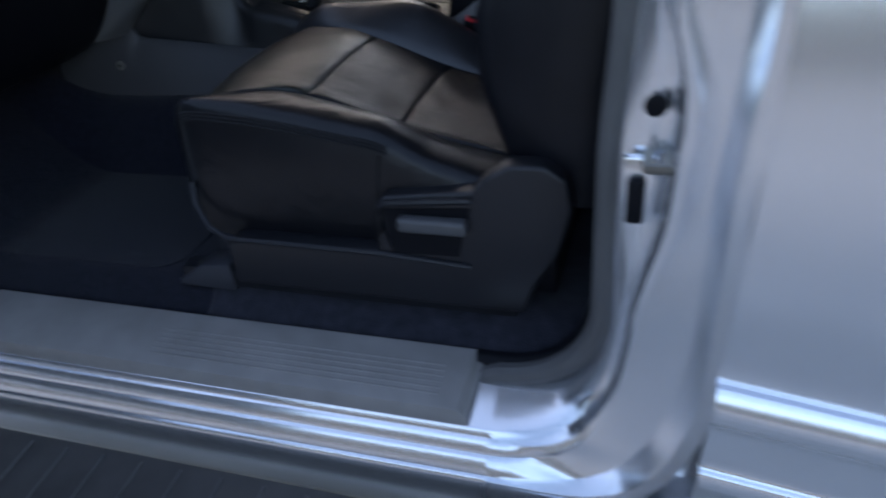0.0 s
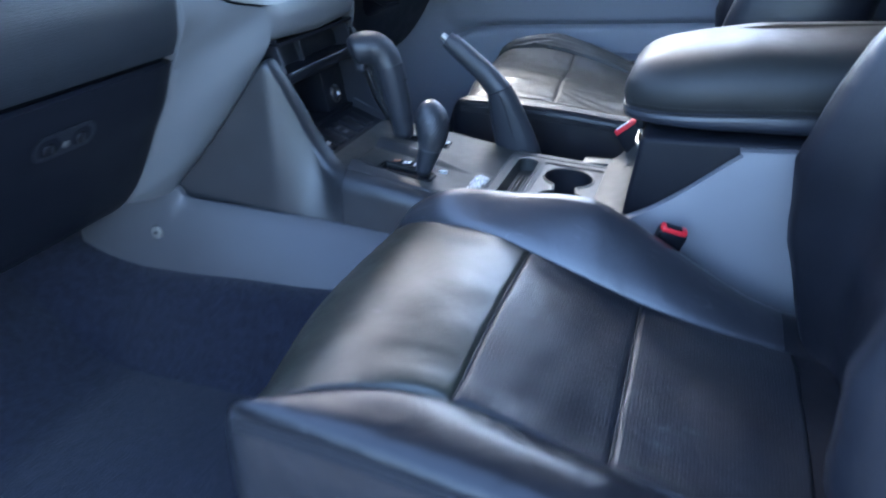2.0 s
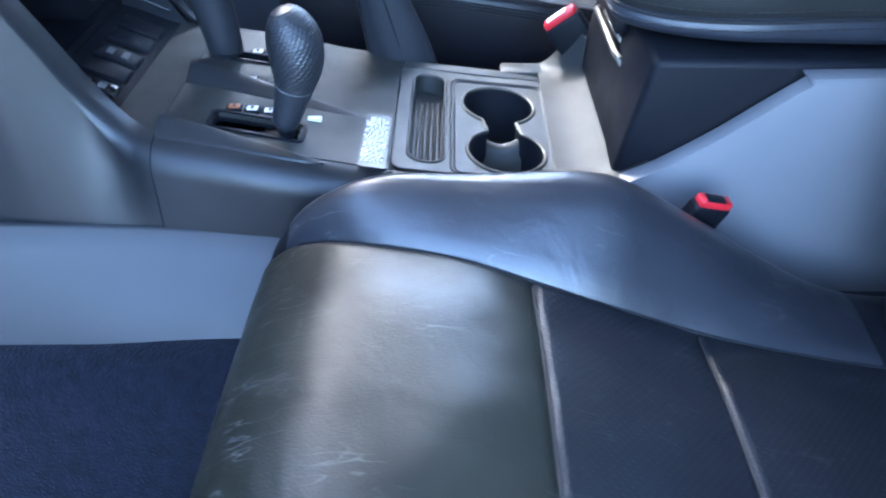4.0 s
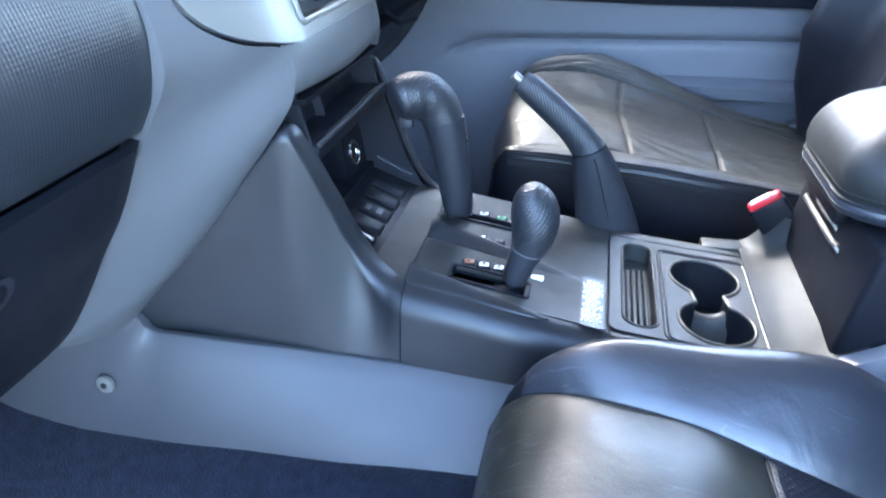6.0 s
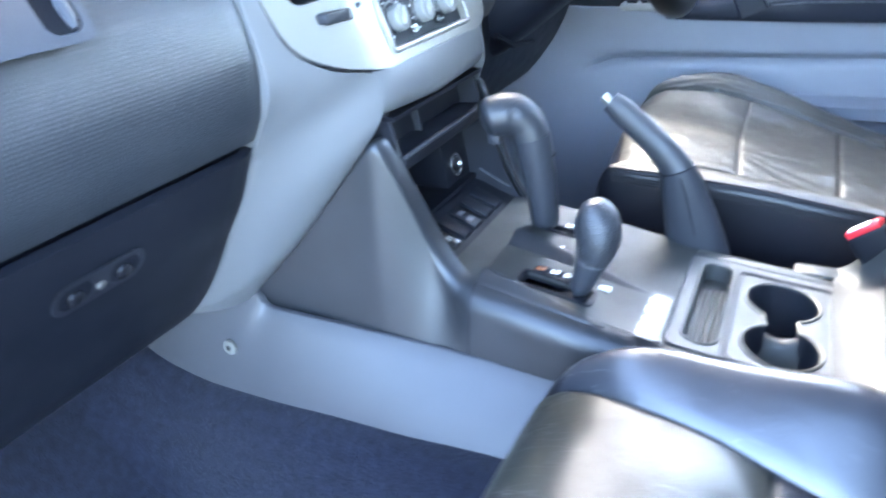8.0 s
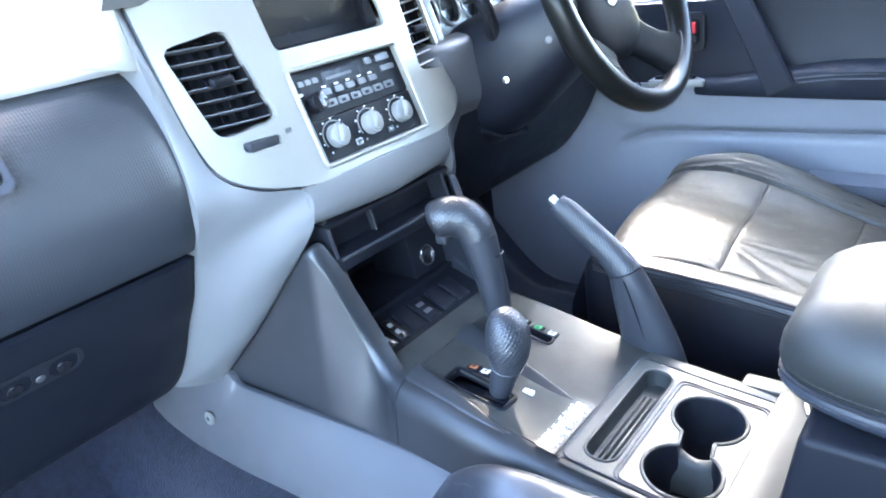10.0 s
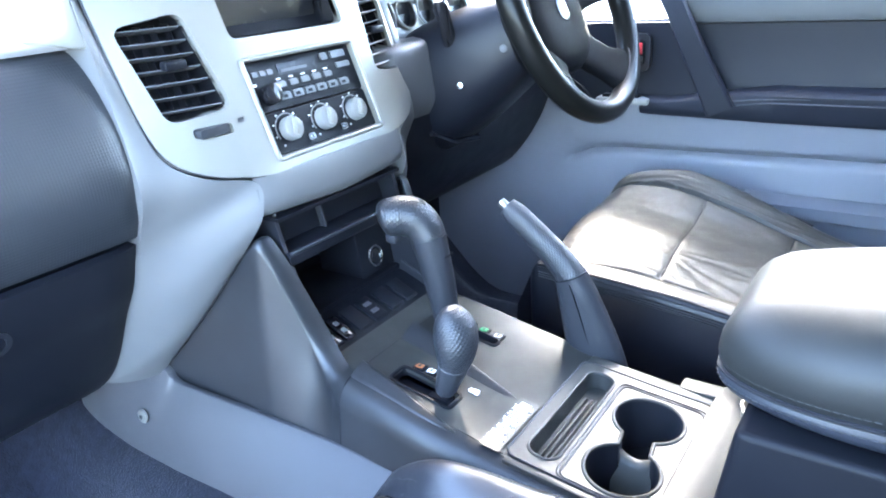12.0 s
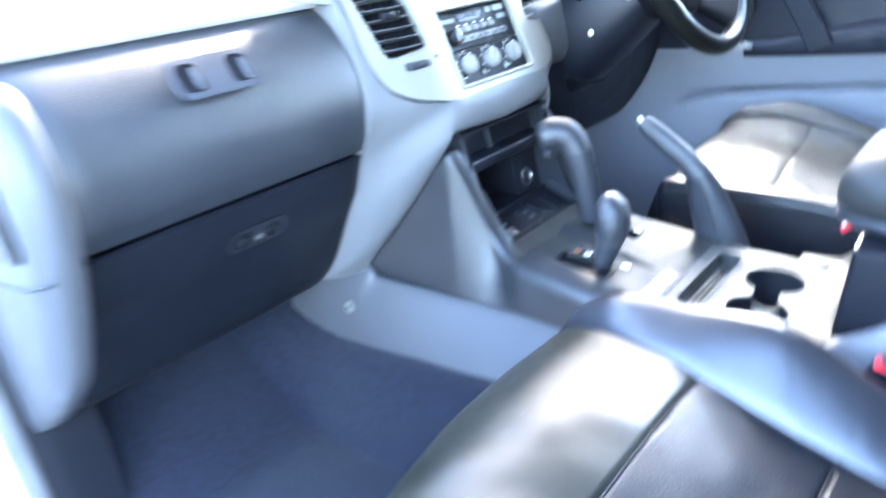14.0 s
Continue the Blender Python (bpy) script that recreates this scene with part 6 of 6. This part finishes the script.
part("stalk", tube([(-0.006, 0.325, 1.205), (-0.006, 0.300, 1.223), (-0.002, 0.285, 1.255), (0.0, 0.272, 1.280), (0.0, 0.268, 1.290)], [0.014, 0.013, 0.011, 0.0125, 0.009], 14), GLOSS, column, "black wiper stalk")
part("shroud_split", tube([(p + wv * 0) for p in (Vector((0.09, 0.322, 1.235)), Vector((0.0, 0.290, 1.205)), Vector((-0.10, 0.278, 1.165)))], 0.0016, 6), BLACK, column)

lower_dash = thing("driver_dash", "grey lower dash panel and dark knee panel on the driver side", "dashboard")
rows = []
for y in np.linspace(0.16, 0.72, 16):
    rows.append([(x - (0.03 if y < 0.18 else 0), y, z) for x, _, z in spline([(-0.085, 0, 1.232), (-0.050, 0, 1.226), (-0.038, 0, 1.200), (-0.030, 0, 1.14), (-0.045, 0, 1.11)], 14)])
part("upper_panel", sheet(rows, 0.006), GREY, lower_dash, "silver grey lower dash panel")
rows = []
for y in np.linspace(0.14, 0.74, 14):
    rows.append([(x, y, z) for x, _, z in spline([(-0.05, 0, 1.118), (-0.06, 0, 1.06), (-0.10, 0, 0.98), (-0.17, 0, 0.90), (-0.26, 0, 0.86)], 14)])
part("knee_panel", sheet(rows, 0.006), BLACK, lower_dash, "black knee panel")
part("panel_bracket", tube([(-0.02, 0.25, 1.085), (-0.01, 0.30, 1.06), (0.0, 0.36, 1.055)], 0.005, 6), BLACK, lower_dash)
cluster = thing("instrument_cluster", "instrument cluster with silver-ringed round dials under a dark hood", "instrument cluster")
part("binnacle", box(-0.20, -0.13, 0.185, 0.60, 1.19, 1.34, 0.02, 3), BLACK, cluster)
part("dial_plate", plate(rounded(0.195, 0.59, 1.20, 1.325, 0.03, 5), [[(c + r * math.cos(a), 1.268 + r * math.sin(a)) for a in np.linspace(0, 2 * math.pi, 25)[:-1]] for c, r in ((0.262, 0.040), (0.335, 0.026), (0.395, 0.026), (0.475, 0.048))],
                         lambda u, v, d: (-0.118 - 0.3 * (v - 1.26) - d, u, v), 0.010), DARK, cluster, "charcoal dial surround")
for c, r in ((0.262, 0.040), (0.335, 0.026), (0.395, 0.026), (0.475, 0.048)):
    part("dial", disc((-0.134, c, 1.268), (1, 0, 0.3), r + 0.002, 0.003, 24), SCREEN, cluster, "dark dial face")
    part("dial_ring", tube([(-0.117 - 0.3 * r * math.sin(a), c + r * math.cos(a), 1.268 + r * math.sin(a)) for a in np.linspace(0, 2 * math.pi, 26)], 0.0025, 6, False), BUTTON, cluster, "silver dial ring")
    part("needle", tube([(-0.129, c, 1.266), (-0.130, c - r * 0.5, 1.266 - r * 0.4)], 0.0008, 5), GREY, cluster)
part("hood", sheet([[(-0.06 - 0.05 * ((y - 0.39) / 0.2) ** 2, y, 1.355 - 0.9 * max(0, abs(y - 0.39) - 0.15) ** 1.2), (-0.25, y, 1.36 - 0.9 * max(0, abs(y - 0.39) - 0.15) ** 1.2)] for y in np.linspace(0.17, 0.61, 16)], 0.012), DASHTOP, cluster, "dial hood in the sunlit dash colour")

# driver door
door = thing("driver_door", "blue-grey driver door trim with armrest and grab handle, closed", "car door")
def door_y(x, z):
    y = 0.80 - 0.02 * smooth((z - 0.95) / 0.1)
    groove = math.exp(-((z - lerp([(-0.06, 0.868), (-0.03, 0.905), (0.02, 0.926), (0.1, 0.935), (0.6, 0.948), (1.0, 0.952)], x)) / 0.010) ** 2)
    inside = smooth((x + 0.06) / 0.05)
    return y + 0.020 * groove * inside - 0.012 * smooth((z - 0.93) / 0.03) * inside


rows = [[(x, door_y(x, z), z) for z in np.linspace(0.44, 1.045, 120)] for x in np.linspace(-0.42, 1.0, 110)]
part("lower_trim", sheet(rows, 0.006), DOORGREY, door, "blue-grey moulded lower door trim", 60)
rows = [[(x, 0.79 + 0.008 * smooth((z - 1.05) / 0.1), z) for z in np.linspace(1.03, 1.20, 10)] for x in np.linspace(-0.42, 1.0, 12)]
part("kick_panel", box(-0.80, -0.415, 0.795, 0.81, 0.42, 1.22, 0.004), DOORDARK, door, "dark footwell side panel")
part("upper_trim", sheet(rows, 0.006), DOORDARK, door, "charcoal upper door trim")
part("door_cap", sheet([[(x, 0.79, 1.196), (x, 0.775, 1.200), (x, 0.772, 1.215), (x, 0.780, 1.262), (x, 0.80, 1.285), (x, 0.84, 1.29)] for x in np.linspace(0.20, 1.0, 10)], 0.004), LEDGE, door, "slate padded window ledge")
part("pocket", sheet([[(x, 0.79, 0.83), (x, 0.755, 0.835), (x, 0.748, 0.862), (x, 0.758, 0.869), (x, 0.79, 0.872)] for x in np.linspace(0.36, 1.0, 10)], 0.004), DOORGREY, door)
rows = []
for x in np.linspace(0.10, 1.0, 30):
    o = lerp([(0.10, 0.0), (0.15, 0.035), (0.33, 0.050), (0.40, 0.056), (1.0, 0.058)], x)
    zt = lerp([(0.10, 1.040), (0.15, 1.052), (0.20, 1.050), (0.30, 1.066), (0.40, 1.078), (1.0, 1.080)], x)
    rows.append([(x, 0.79, zt + 0.006), (x, 0.79 - o * 0.8, zt + 0.003), (x, 0.79 - o, zt - 0.006), (x, 0.79 - o, 1.03), (x, 0.79 - o * 0.9, 1.022), (x, 0.79, 1.018)])
part("armrest_pad", sheet(rows, 0.003), DOORDARK, door, "charcoal door armrest", 50)
part("armrest_stitch", tube([(x, 0.735, lerp([(0.30, 1.057), (0.40, 1.068), (1.0, 1.071)], x)) for x in np.linspace(0.32, 0.98, 12)], 0.0014, 6), HANDLE, door)
part("armrest_stitch", tube([(x, 0.7335, lerp([(0.30, 1.049), (0.40, 1.060), (1.0, 1.063)], x)) for x in np.linspace(0.34, 0.98, 12)], 0.0014, 6), HANDLE, door)
part("switch_panel", box(0.05, 0.165, 0.748, 0.788, 1.040, 1.054, 0.004), KNOBFACE, door, "silver window switch panel")
for k in range(3):
    part("window_switch", box(0.062 + 0.030 * k, 0.082 + 0.030 * k, 0.755, 0.775, 1.050, 1.060, 0.003), BLACK, door)
# a flat strap that widens down to the armrest
strap = []
for x, y, z in spline([(0.150, 0.772, 1.325), (0.205, 0.748, 1.245), (0.245, 0.738, 1.17), (0.285, 0.733, 1.095), (0.313, 0.731, 1.040)], 24):
    w, th = lerp([(1.02, 0.027), (1.10, 0.023), (1.20, 0.020), (1.33, 0.019)], z), 0.009
    ring = [(-1, -0.55), (-0.85, -0.95), (0.85, -0.95), (1, -0.55), (1, 0.8), (0.9, 1), (-0.9, 1), (-1, 0.8)]
    strap.append([(x + 0.89 * w * u, y + th * v, z + 0.46 * w * u) for u, v in ring])
part("grab_handle", grid(strap, True, True), DOORDARK, door, "slate grey grab handle", 40)
part("release_bezel", prism(rounded(0.085, 0.155, 1.105, 1.180, 0.014, 4), "y", 0.779, 0.790, 0.003), DARK, door)
part("release_recess", prism(rounded(0.098, 0.146, 1.118, 1.168, 0.008, 3), "y", 0.7775, 0.7785), BLACK, door)
part("lock_flag", box(0.112, 0.140, 0.772, 0.778, 1.140, 1.162, 0.002), RED, door, "red lock flag")
part("release_handle", box(0.105, 0.142, 0.770, 0.778, 1.122, 1.136, 0.003), DARK, door)
part("mirror_sail", prism([(-0.42, 1.20), (0.00, 1.20), (-0.30, 1.38)], "y", 0.78, 0.80), BLACK, door)
glass = part("window_glass", prism([(-0.30, 1.22), (1.0, 1.22), (0.98, 1.70), (0.05, 1.70)], "y", 0.800, 0.804), GLASS, door)
glass.visible_shadow = False
